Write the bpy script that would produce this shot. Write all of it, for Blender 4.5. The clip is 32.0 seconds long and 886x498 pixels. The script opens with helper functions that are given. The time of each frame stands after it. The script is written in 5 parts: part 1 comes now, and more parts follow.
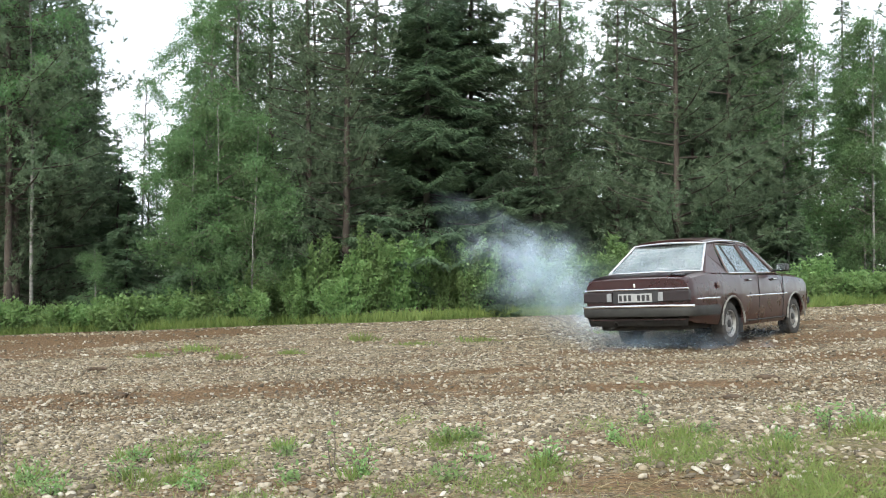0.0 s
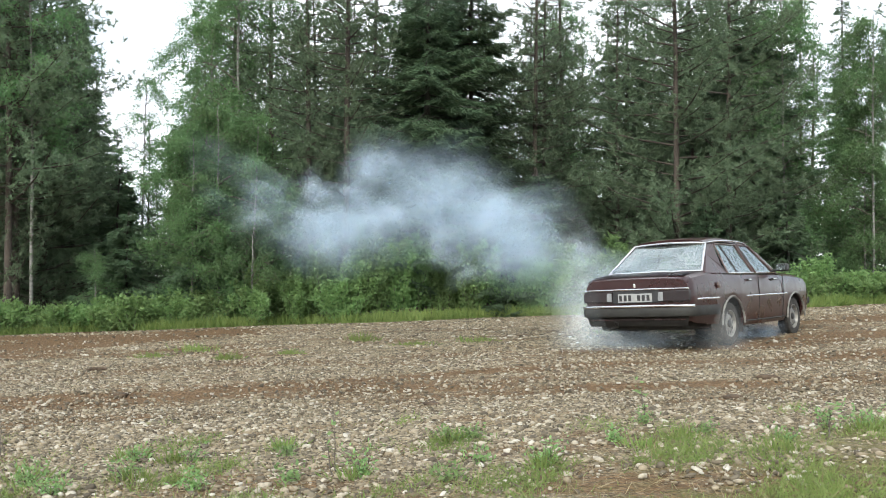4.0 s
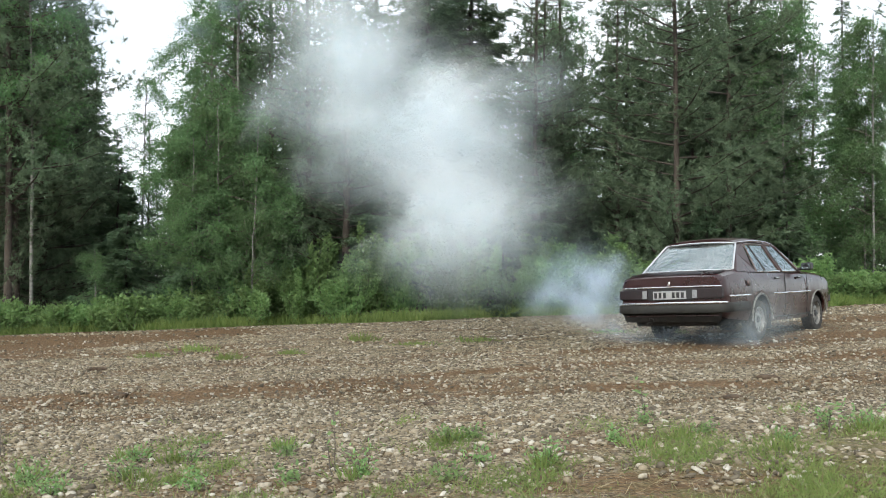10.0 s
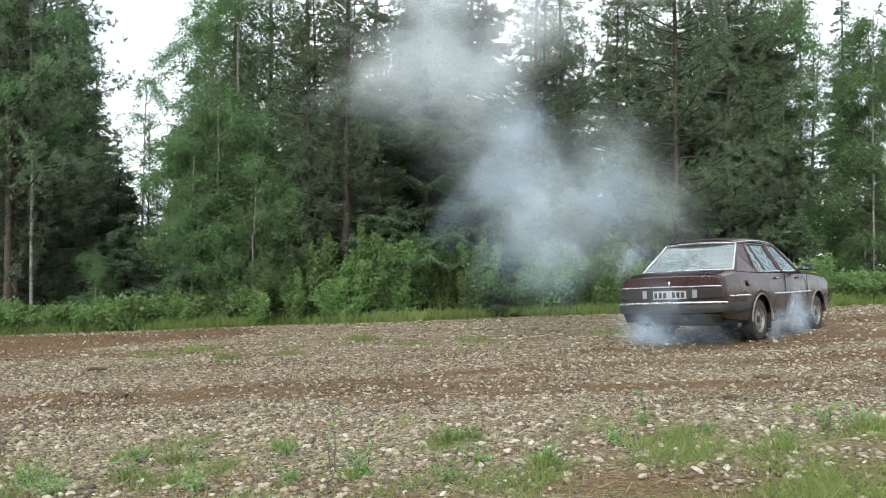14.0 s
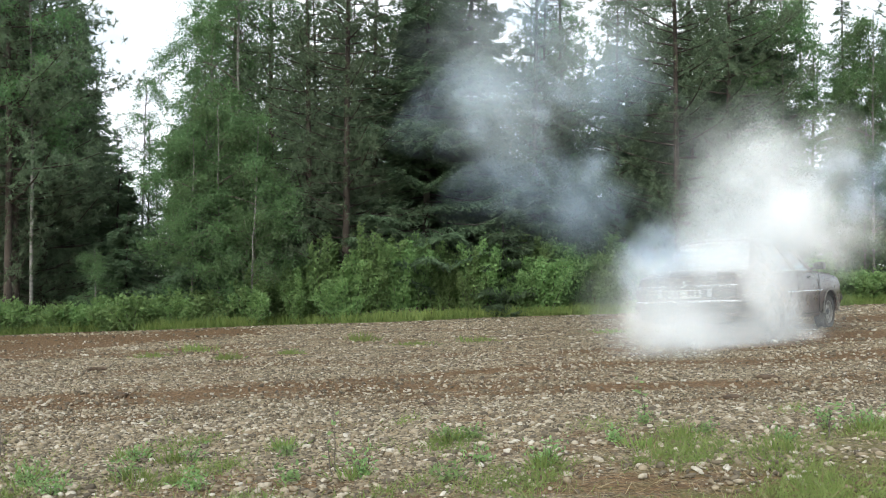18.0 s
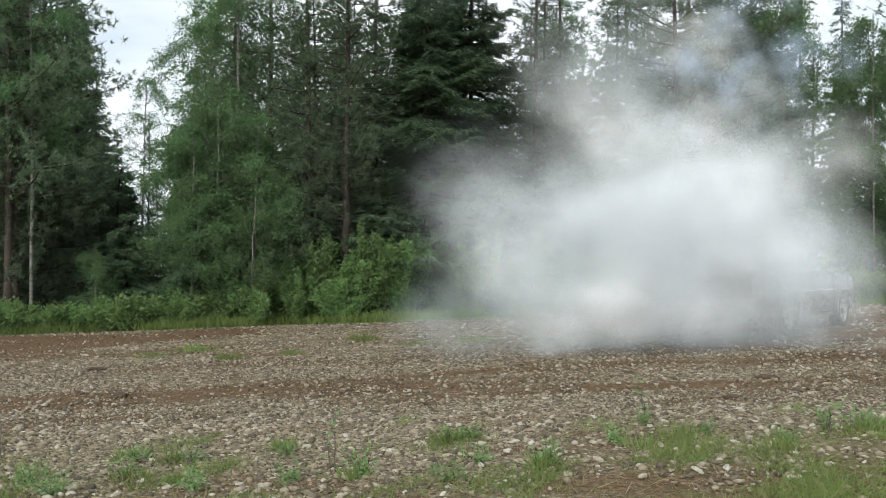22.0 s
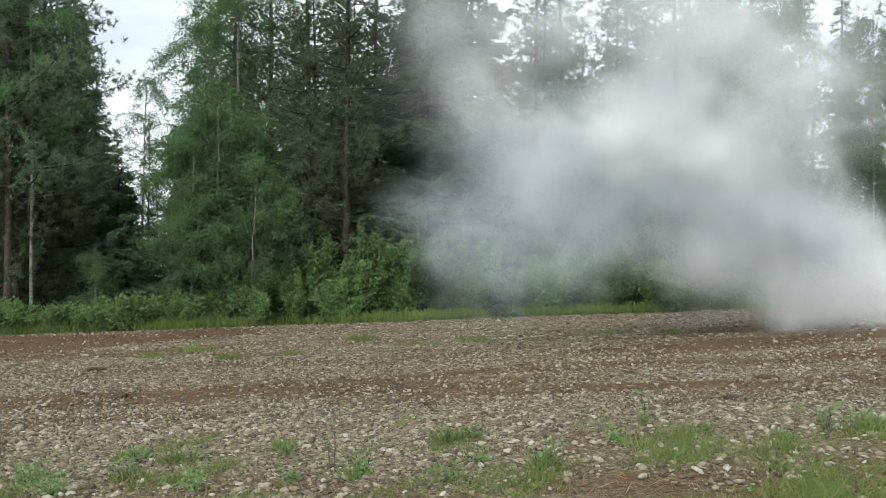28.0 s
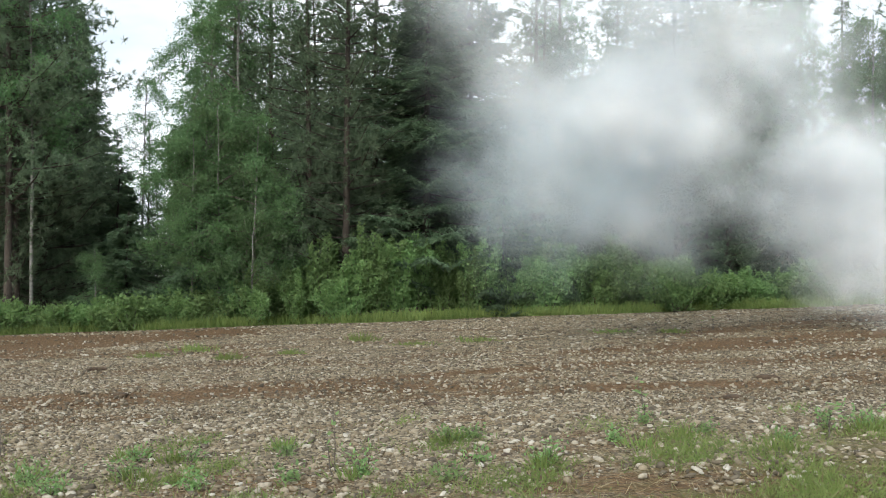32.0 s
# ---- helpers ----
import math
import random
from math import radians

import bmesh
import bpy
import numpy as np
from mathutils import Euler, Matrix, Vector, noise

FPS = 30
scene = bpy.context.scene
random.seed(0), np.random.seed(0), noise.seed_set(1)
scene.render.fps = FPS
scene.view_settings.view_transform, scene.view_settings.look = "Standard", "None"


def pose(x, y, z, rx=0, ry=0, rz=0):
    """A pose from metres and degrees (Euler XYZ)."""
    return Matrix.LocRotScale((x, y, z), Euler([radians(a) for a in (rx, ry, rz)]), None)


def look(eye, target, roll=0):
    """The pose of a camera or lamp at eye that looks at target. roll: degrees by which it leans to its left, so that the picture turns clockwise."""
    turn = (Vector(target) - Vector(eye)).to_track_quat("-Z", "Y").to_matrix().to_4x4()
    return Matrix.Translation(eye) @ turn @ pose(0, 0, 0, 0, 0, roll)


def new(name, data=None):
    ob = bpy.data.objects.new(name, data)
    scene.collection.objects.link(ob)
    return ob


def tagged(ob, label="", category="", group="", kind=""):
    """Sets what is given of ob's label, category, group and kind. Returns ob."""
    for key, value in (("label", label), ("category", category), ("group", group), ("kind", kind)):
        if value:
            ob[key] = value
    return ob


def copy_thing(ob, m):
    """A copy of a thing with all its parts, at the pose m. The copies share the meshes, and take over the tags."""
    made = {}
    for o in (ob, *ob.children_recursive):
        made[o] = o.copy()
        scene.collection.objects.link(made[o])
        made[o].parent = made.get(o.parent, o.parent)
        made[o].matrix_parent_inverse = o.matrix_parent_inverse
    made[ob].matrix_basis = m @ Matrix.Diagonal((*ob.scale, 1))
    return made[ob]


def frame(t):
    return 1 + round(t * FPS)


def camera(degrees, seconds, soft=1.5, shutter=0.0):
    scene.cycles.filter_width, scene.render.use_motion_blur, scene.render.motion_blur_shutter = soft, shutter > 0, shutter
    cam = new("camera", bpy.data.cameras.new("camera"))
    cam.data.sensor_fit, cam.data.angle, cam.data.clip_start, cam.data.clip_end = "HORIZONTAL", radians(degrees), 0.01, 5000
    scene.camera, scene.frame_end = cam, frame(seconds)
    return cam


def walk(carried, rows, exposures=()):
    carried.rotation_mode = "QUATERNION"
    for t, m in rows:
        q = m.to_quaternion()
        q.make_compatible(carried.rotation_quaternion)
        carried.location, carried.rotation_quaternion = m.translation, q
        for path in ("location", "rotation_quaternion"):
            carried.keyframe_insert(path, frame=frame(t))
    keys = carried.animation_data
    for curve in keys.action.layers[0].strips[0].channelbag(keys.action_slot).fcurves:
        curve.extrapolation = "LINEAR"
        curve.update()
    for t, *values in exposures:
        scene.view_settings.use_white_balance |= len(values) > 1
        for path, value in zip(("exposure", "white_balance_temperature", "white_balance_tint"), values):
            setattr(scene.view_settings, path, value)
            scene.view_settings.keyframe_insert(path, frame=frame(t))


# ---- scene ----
# ---- camera: it stands still on the near side of the gravel clearing ----
EYE = 1.106
cam = camera(49.52, 32.0, soft=0.95)
walk(cam, [(0.0, pose(0, 0, EYE, 91.48)), (32.0, pose(0, 0, EYE, 91.48))], exposures=((0.0, 0.90, 6350, 5), (3.5, 0.86, 6350, 5), (6.0, 0.62, 6350, 5), (9.0, 0.54, 6350, 5), (13.0, 0.72, 6350, 5), (17.0, 0.60, 6350, 5), (19.5, 0.42, 6350, 5),
                 (22.0, 0.17, 6350, 5), (25.0, 0.08, 6350, 5), (28.0, 0.20, 6350, 5), (32.0, 0.38, 6350, 5)))

# ---- daylight: thin white overcast, a broad weak sun high behind the camera ----
scene.cycles.transparent_max_bounces = 160
scene.cycles.max_bounces, scene.cycles.diffuse_bounces, scene.cycles.transmission_bounces = 12, 7, 10
SUN_UP, SUN_TURN = 34, 200
world = bpy.data.worlds.new("sky")
scene.world = world
world.use_nodes = True
wn, wl = world.node_tree.nodes, world.node_tree.links
wn.clear()
w_out = wn.new("ShaderNodeOutputWorld")
w_bg = wn.new("ShaderNodeBackground")
w_sky = wn.new("ShaderNodeTexSky")
w_sky.sky_type, w_sky.sun_disc = "NISHITA", False
w_sky.sun_elevation, w_sky.sun_rotation = radians(SUN_UP), radians(SUN_TURN)
w_gain = wn.new("ShaderNodeVectorMath")
w_gain.operation = "SCALE"
w_gain.inputs["Scale"].default_value = 0.10
w_tc = wn.new("ShaderNodeTexCoord")
w_map = wn.new("ShaderNodeMapping")
w_map.inputs["Scale"].default_value = (1, 1, 3.2)
w_noise = wn.new("ShaderNodeTexNoise")
w_noise.inputs["Scale"].default_value = 2.3
w_noise.inputs["Detail"].default_value = 7
w_ramp = wn.new("ShaderNodeMapRange")
w_ramp.inputs["From Min"].default_value, w_ramp.inputs["From Max"].default_value = 0.34, 0.60
w_ramp.inputs["To Min"].default_value, w_ramp.inputs["To Max"].default_value = 0.45, 1.0
w_mix = wn.new("ShaderNodeMix")
w_mix.data_type = "RGBA"
w_mix.inputs["B"].default_value = (1.02, 1.05, 1.10, 1)
wl.new(w_tc.outputs["Generated"], w_map.inputs["Vector"])
wl.new(w_map.outputs[0], w_noise.inputs["Vector"])
wl.new(w_noise.outputs["Fac"], w_ramp.inputs["Value"])
wl.new(w_ramp.outputs[0], w_mix.inputs["Factor"])
wl.new(w_sky.outputs[0], w_gain.inputs[0])
wl.new(w_gain.outputs[0], w_mix.inputs["A"])
wl.new(w_mix.outputs["Result"], w_bg.inputs["Color"])
w_bg.inputs["Strength"].default_value = 1.0
wl.new(w_bg.outputs[0], w_out.inputs["Surface"])
sun = new("sun", bpy.data.lights.new("sun", "SUN"))
sun.data.energy, sun.data.angle, sun.data.color = 2.35, radians(25), (1.0, 0.95, 0.87)
sun.matrix_world = look((math.sin(radians(SUN_TURN)), math.cos(radians(SUN_TURN)), math.tan(radians(SUN_UP))), (0, 0, 0))

# ---- materials ----


def shader(name):
    m = bpy.data.materials.new(name)
    m.use_nodes = True
    nt = m.node_tree
    nt.nodes.clear()
    out = nt.nodes.new("ShaderNodeOutputMaterial")
    return m, nt, out


def node(nt, kind, **given):
    n = nt.nodes.new("ShaderNode" + kind)
    for key, value in given.items():
        n.inputs[key.replace("_", " ")].default_value = value
    return n


def noise_tex(nt, scale, detail=4.0, stretch=None, rough=0.55):
    tc = node(nt, "TexCoord")
    n = node(nt, "TexNoise", Scale=scale, Detail=detail, Roughness=rough)
    if stretch:
        mp = node(nt, "Mapping", Scale=stretch)
        nt.links.new(tc.outputs["Object"], mp.inputs["Vector"])
        nt.links.new(mp.outputs[0], n.inputs["Vector"])
    else:
        nt.links.new(tc.outputs["Object"], n.inputs["Vector"])
    return n.outputs["Fac"]


def span(nt, value, a, b, lo=0.0, hi=1.0):
    n = node(nt, "MapRange", From_Min=a, From_Max=b, To_Min=lo, To_Max=hi)
    nt.links.new(value, n.inputs["Value"])
    return n.outputs[0]


def blend(nt, fac, a, b, mode="MIX"):
    n = nt.nodes.new("ShaderNodeMix")
    n.data_type, n.blend_type = "RGBA", mode
    for value, key in ((fac, "Factor"), (a, "A"), (b, "B")):
        if isinstance(value, (int, float)):
            n.inputs[key].default_value = value
        elif isinstance(value, tuple):
            n.inputs[key].default_value = (*value, 1)
        else:
            nt.links.new(value, n.inputs[key])
    return n.outputs["Result"]


def maths(nt, op, a, b=0.0):
    n = nt.nodes.new("ShaderNodeMath")
    n.operation = op
    for i, value in enumerate((a, b)):
        if isinstance(value, (int, float)):
            n.inputs[i].default_value = value
        else:
            nt.links.new(value, n.inputs[i])
    return n.outputs[0]


def bump(nt, height, strength=0.4, distance=0.02):
    n = node(nt, "Bump", Strength=strength, Distance=distance)
    nt.links.new(height, n.inputs["Height"])
    return n.outputs[0]


def plain(name, a, b, rough=0.6, metal=0.0, scale=8.0, relief=0.0, coat=0.0, stretch=None):
    """A surface that wanders between two colours at two scales, with fine relief."""
    m, nt, out = shader(name)
    p = node(nt, "BsdfPrincipled", Roughness=rough, Metallic=metal)
    p.inputs["Coat Weight"].default_value = coat
    big = noise_tex(nt, scale, 3, stretch)
    fine = noise_tex(nt, scale * 9, 3, stretch)
    both = maths(nt, "ADD", maths(nt, "MULTIPLY", big, 0.65), maths(nt, "MULTIPLY", fine, 0.35))
    col = blend(nt, span(nt, both, 0.35, 0.65), a, b)
    nt.links.new(col, p.inputs["Base Color"])
    nt.links.new(span(nt, fine, 0.3, 0.7, max(rough - 0.08, 0.02), min(rough + 0.10, 1.0)), p.inputs["Roughness"])
    if relief:
        nt.links.new(bump(nt, fine, relief), p.inputs["Normal"])
    nt.links.new(p.outputs[0], out.inputs["Surface"])
    return m


def foliage(name, dark, light, through_it=0.35, rough=0.55):
    """Leaves or needles: each one has its own shade, and lets some light through."""
    m, nt, out = shader(name)
    geo = node(nt, "NewGeometry")
    info = node(nt, "ObjectInfo")
    patch = noise_tex(nt, 0.9, 2)
    f = maths(nt, "ADD", maths(nt, "MULTIPLY", geo.outputs["Random Per Island"], 0.6), maths(nt, "MULTIPLY", span(nt, patch, 0.3, 0.7), 0.4))
    col = blend(nt, f, dark, light)
    hue = node(nt, "HueSaturation", Fac=1.0)
    nt.links.new(col, hue.inputs["Color"])
    nt.links.new(span(nt, info.outputs["Random"], 0, 1, 0.80, 1.2), hue.inputs["Value"])
    nt.links.new(span(nt, info.outputs["Random"], 0, 1, 0.49, 0.512), hue.inputs["Hue"])
    p = node(nt, "BsdfPrincipled", Roughness=rough)
    p.inputs["Specular IOR Level"].default_value = 0.3
    nt.links.new(hue.outputs[0], p.inputs["Base Color"])
    tr = node(nt, "BsdfTranslucent")
    nt.links.new(hue.outputs[0], tr.inputs["Color"])
    mx = node(nt, "MixShader", Fac=through_it)
    nt.links.new(p.outputs[0], mx.inputs[1])
    nt.links.new(tr.outputs[0], mx.inputs[2])
    nt.links.new(mx.outputs[0], out.inputs["Surface"])
    return m


SPRUCE = foliage("spruce_needles", (0.055, 0.098, 0.060), (0.145, 0.205, 0.112), 0.35)
PINE = foliage("pine_needles", (0.072, 0.112, 0.070), (0.175, 0.230, 0.135), 0.4)
BIRCH = foliage("birch_leaves", (0.085, 0.165, 0.075), (0.195, 0.315, 0.135), 0.5)
SHRUB = foliage("shrub_leaves", (0.125, 0.215, 0.080), (0.27, 0.39, 0.155), 0.5)
GRASS = foliage("grass_blades", (0.11, 0.175, 0.045), (0.25, 0.30, 0.10), 0.4)
STRAW = foliage("dry_grass", (0.22, 0.17, 0.09), (0.38, 0.32, 0.20), 0.3)
BARK_GREY = plain("grey_bark", (0.030, 0.026, 0.023), (0.085, 0.078, 0.068), 0.9, 0, 6, 0.6, 0, (1, 1, 0.25))
BARK_RED = plain("pine_bark", (0.030, 0.024, 0.020), (0.080, 0.062, 0.050), 0.9, 0, 6, 0.6, 0, (1, 1, 0.3))
BARK_WHITE = plain("birch_bark", (0.05, 0.047, 0.043), (0.27, 0.265, 0.245), 0.75, 0, 5, 0.3, 0, (0.5, 0.5, 2.2))
TWIG = plain("dead_twig", (0.06, 0.048, 0.038), (0.16, 0.14, 0.115), 0.9, 0, 12, 0.3)


def ground_material():
    m, nt, out = shader("gravel_and_soil")
    p = node(nt, "BsdfPrincipled", Roughness=0.92)
    p.inputs["Specular IOR Level"].default_value = 0.2
    tc = node(nt, "TexCoord")
    vor = node(nt, "TexVoronoi", Scale=34.0)
    nt.links.new(tc.outputs["Object"], vor.inputs["Vector"])
    vor2 = node(nt, "TexVoronoi", Scale=85.0)
    nt.links.new(tc.outputs["Object"], vor2.inputs["Vector"])
    cell = node(nt, "SeparateColor")
    nt.links.new(vor.outputs["Color"], cell.inputs[0])
    cell2 = node(nt, "SeparateColor")
    nt.links.new(vor2.outputs["Color"], cell2.inputs[0])
    mixcell = maths(nt, "ADD", maths(nt, "MULTIPLY", cell.outputs[0], 0.55), maths(nt, "MULTIPLY", cell2.outputs[1], 0.45))
    # stone tones; the near-black end paints in the shade of gaps between stones
    pebble_and_gap = blend(nt, span(nt, mixcell, 0.15, 0.9), (0.026, 0.021, 0.014), (0.400, 0.335, 0.232))
    soil_grain = noise_tex(nt, 30, 5)
    soil = blend(nt, span(nt, soil_grain, 0.3, 0.7), (0.058, 0.034, 0.018), (0.215, 0.138, 0.074))
    attr = node(nt, "Attribute")
    attr.attribute_name = "soil"
    streak = noise_tex(nt, 1.0, 6, (0.45, 1.3, 1), 0.65)
    fac = maths(nt, "ADD", attr.outputs["Fac"], span(nt, streak, 0.35, 0.68, -0.40, 0.72))
    crumbs = maths(nt, "MULTIPLY", maths(nt, "SUBTRACT", cell2.outputs[0], 0.5), 0.5)
    bare = span(nt, maths(nt, "ADD", fac, crumbs), 0.25, 0.75)
    col = blend(nt, bare, pebble_and_gap, soil)
    attr2 = node(nt, "Attribute")
    attr2.attribute_name = "moss"
    mossy = noise_tex(nt, 7, 5)
    green = blend(nt, span(nt, soil_grain, 0.3, 0.7), (0.075, 0.075, 0.026), (0.17, 0.145, 0.065))
    mf = span(nt, maths(nt, "ADD", attr2.outputs["Fac"], maths(nt, "SUBTRACT", mossy, 0.5)), 0.3, 0.7)
    col = blend(nt, mf, col, green)
    nt.links.new(col, p.inputs["Base Color"])
    h = maths(nt, "ADD", maths(nt, "MULTIPLY", vor.outputs["Distance"], -1.0), maths(nt, "MULTIPLY", soil_grain, 0.6))
    nt.links.new(bump(nt, h, 0.9, 0.03), p.inputs["Normal"])
    nt.links.new(p.outputs[0], out.inputs["Surface"])
    return m


def stone_material():
    m, nt, out = shader("pebble_stone")
    p = node(nt, "BsdfPrincipled", Roughness=0.85)
    p.inputs["Specular IOR Level"].default_value = 0.3
    geo = node(nt, "NewGeometry")
    ramp = nt.nodes.new("ShaderNodeValToRGB")
    e = ramp.color_ramp.elements
    e[0].position, e[0].color = 0.0, (0.07, 0.060, 0.044, 1)
    e[1].position, e[1].color = 1.0, (0.54, 0.515, 0.45, 1)
    for pos, c in ((0.3, (0.155, 0.132, 0.095, 1)), (0.6, (0.300, 0.247, 0.168, 1)), (0.94, (0.46, 0.42, 0.34, 1))):
        e.new(pos).color = c
    nt.links.new(geo.outputs["Random Per Island"], ramp.inputs[0])
    fine = noise_tex(nt, 55, 4)
    nt.links.new(blend(nt, span(nt, fine, 0.3, 0.7, 0, 0.45), ramp.outputs[0], (0.10, 0.075, 0.055), "MIX"), p.inputs["Base Color"])
    nt.links.new(bump(nt, fine, 0.4, 0.01), p.inputs["Normal"])
    nt.links.new(p.outputs[0], out.inputs["Surface"])
    return m


GROUND, STONE = ground_material(), stone_material()


def smoke_material(name, thick, tone):
    """Thin drifting smoke: soft-edged flakes that scatter light both ways."""
    m, nt, out = shader(name)
    attr = node(nt, "Attribute")
    attr.attribute_name = "fade"
    wisps = noise_tex(nt, 2.4, 4, None, 0.6)
    a = maths(nt, "MULTIPLY", attr.outputs["Fac"], span(nt, wisps, 0.32, 0.66, 0.25, 1.25))
    a = maths(nt, "MULTIPLY", a, thick)
    d = node(nt, "BsdfDiffuse", Color=(*tone, 1), Roughness=1.0)
    t = node(nt, "BsdfTranslucent", Color=(*tone, 1))
    both = node(nt, "MixShader", Fac=0.32)
    nt.links.new(d.outputs[0], both.inputs[1])
    nt.links.new(t.outputs[0], both.inputs[2])
    clear = node(nt, "BsdfTransparent")
    mx = node(nt, "MixShader")
    nt.links.new(a, mx.inputs[0])
    nt.links.new(clear.outputs[0], mx.inputs[1])
    nt.links.new(both.outputs[0], mx.inputs[2])
    nt.links.new(mx.outputs[0], out.inputs["Surface"])
    return m


SMOKE_BLUE = smoke_material("bluish_smoke", 0.095, (0.56, 0.68, 0.80))
SMOKE_WISP = smoke_material("blue_wheel_smoke", 0.130, (0.60, 0.70, 0.82))
SMOKE_FAINT = smoke_material("faint_smoke", 0.055, (0.80, 0.88, 0.93))
SMOKE_THIN = smoke_material("thin_smoke", 0.075, (0.80, 0.875, 0.925))
SMOKE_MID = smoke_material("pale_smoke", 0.070, (0.90, 0.935, 0.965))
SMOKE_THICK = smoke_material("dense_smoke", 0.115, (0.955, 0.965, 0.975))

# ---- mesh helpers ----


def tri_mesh(name, verts, tris, material, smooth=False, fade=None, fade_name="fade"):
    verts, tris = np.asarray(verts, dtype=np.float32), np.asarray(tris, dtype=np.int32)
    me = bpy.data.meshes.new(name)
    me.vertices.add(len(verts))
    me.vertices.foreach_set("co", verts.ravel())
    me.loops.add(tris.size)
    me.loops.foreach_set("vertex_index", tris.ravel())
    me.polygons.add(len(tris))
    me.polygons.foreach_set("loop_start", np.arange(0, tris.size, 3, dtype=np.int32))
    if smooth:
        me.polygons.foreach_set("use_smooth", np.ones(len(tris), dtype=bool))
    if fade is not None:
        me.attributes.new(fade_name, "FLOAT", "POINT").data.foreach_set("value", np.asarray(fade, dtype=np.float32))
    me.materials.append(material)
    me.update(calc_edges=True)
    me.validate()
    return me


def part(name, data, material, parent, label=""):
    """Links a bmesh (or a ready mesh) as one mesh object under a thing or a part."""
    if isinstance(data, bmesh.types.BMesh):
        me = bpy.data.meshes.new(name)
        data.to_mesh(me)
        data.free()
        me.materials.append(material)
    else:
        me = data
    ob = new(name, me)
    ob.parent = parent
    return tagged(ob, label)


def smooth_all(bm, angle=40):
    for f in bm.faces:
        f.smooth = True
    for e in bm.edges:
        if len(e.link_faces) == 2 and e.calc_face_angle(0) > radians(angle):
            e.smooth = False
    return bm


def box(bm, lo, hi, bevel=0.0):
    c = [(a + b) / 2 for a, b in zip(lo, hi)]
    s = [abs(b - a) for a, b in zip(lo, hi)]
    made = bmesh.ops.create_cube(bm, size=1.0, matrix=Matrix.Translation(c) @ Matrix.Diagonal((*s, 1)))
    if bevel:
        edges = list({e for v in made["verts"] for e in v.link_edges})
        bmesh.ops.bevel(bm, geom=edges, offset=bevel, segments=2, affect="EDGES", profile=0.5)
    return bm


def tubes(paths, sides=6):
    """Tapered tubes: each path is (points (n,3), radii (n,)). Returns verts and tris."""
    vs, fs, base = [], [], 0
    ring = np.arange(sides) * 2 * np.pi / sides
    for pts, rad in paths:
        pts = np.asarray(pts, dtype=float)
        n = len(pts)
        d = np.gradient(pts, axis=0)
        d /= np.linalg.norm(d, axis=1)[:, None] + 1e-9
        ref = np.where(np.abs(d[:, 2:3]) > 0.9, [[1.0, 0, 0]], [[0, 0, 1.0]])
        a = np.cross(d, ref)
        a /= np.linalg.norm(a, axis=1)[:, None] + 1e-9
        b = np.cross(d, a)
        r = np.asarray(rad)[:, None, None]
        v = pts[:, None, :] + r * (a[:, None, :] * np.cos(ring)[None, :, None] + b[:, None, :] * np.sin(ring)[None, :, None])
        vs.append(v.reshape(-1, 3))
        i, j = np.meshgrid(np.arange(n - 1), np.arange(sides), indexing="ij")
        k = (j + 1) % sides
        q = [base + i * sides + j, base + i * sides + k, base + (i + 1) * sides + k, base + (i + 1) * sides + j]
        fs.append(np.stack([q[0], q[1], q[2]], -1).reshape(-1, 3))
        fs.append(np.stack([q[0], q[2], q[3]], -1).reshape(-1, 3))
        base += n * sides
    return np.concatenate(vs), np.concatenate(fs)


def blades(pos, along, normal, length, width, belly=0.4):
    """One kite-shaped leaf (two triangles, folded a little) at each pos. Returns verts and tris."""
    n = len(pos)
    along = along / (np.linalg.norm(along, axis=1)[:, None] + 1e-9)
    side = np.cross(along, normal)
    side /= np.linalg.norm(side, axis=1)[:, None] + 1e-9
    up = np.cross(side, along)
    L, W = np.broadcast_to(length, (n,))[:, None], np.broadcast_to(width, (n,))[:, None]
    v = np.empty((n, 4, 3))
    v[:, 0] = pos
    v[:, 1] = pos + along * L * belly + side * W * 0.5 + up * W * 0.12
    v[:, 2] = pos + along * L
    v[:, 3] = pos + along * L * belly - side * W * 0.5 + up * W * 0.12
    t = np.arange(n)[:, None] * 4
    tris = np.concatenate([t + [[0, 1, 2]], t + [[0, 2, 3]]])
    return v.reshape(-1, 3), tris


def slivers(pos, along, normal, length, width):
    """One thin triangle, a needle or two, at each pos."""
    n = len(pos)
    along = along / (np.linalg.norm(along, axis=1)[:, None] + 1e-9)
    side = np.cross(along, normal)
    side /= np.linalg.norm(side, axis=1)[:, None] + 1e-9
    v = np.stack([pos + side * width[:, None] * 0.5, pos - side * width[:, None] * 0.5, pos + along * length[:, None]], 1)
    return v.reshape(-1, 3), np.arange(n * 3).reshape(n, 3)


def ground_z(x, y):
    """Height of the clearing: it rises gently to one side, with soft ruts and swells."""
    x, y = np.asarray(x, dtype=float), np.asarray(y, dtype=float)
    z = 0.035 * np.clip(x, -45, 45)
    z = z + 0.012 * np.sin(x * 1.1 + 0.6 * y) * np.sin(y * 0.8 - 0.3 * x) * np.clip((y - 2) / 4, 0, 1)
    u = -0.7724 * (x - 3.9) + 0.6351 * (y - 14.06)
    along = 0.6351 * (x - 3.9) + 0.7724 * (y - 14.06)
    near = np.exp(-((u / 1.5) ** 2)) * np.exp(-((along / 6.0) ** 4))
    return z + 0.022 * near


def unit(v):
    return v / (np.linalg.norm(v, axis=-1, keepdims=True) + 1e-9)


# ---- ground ----


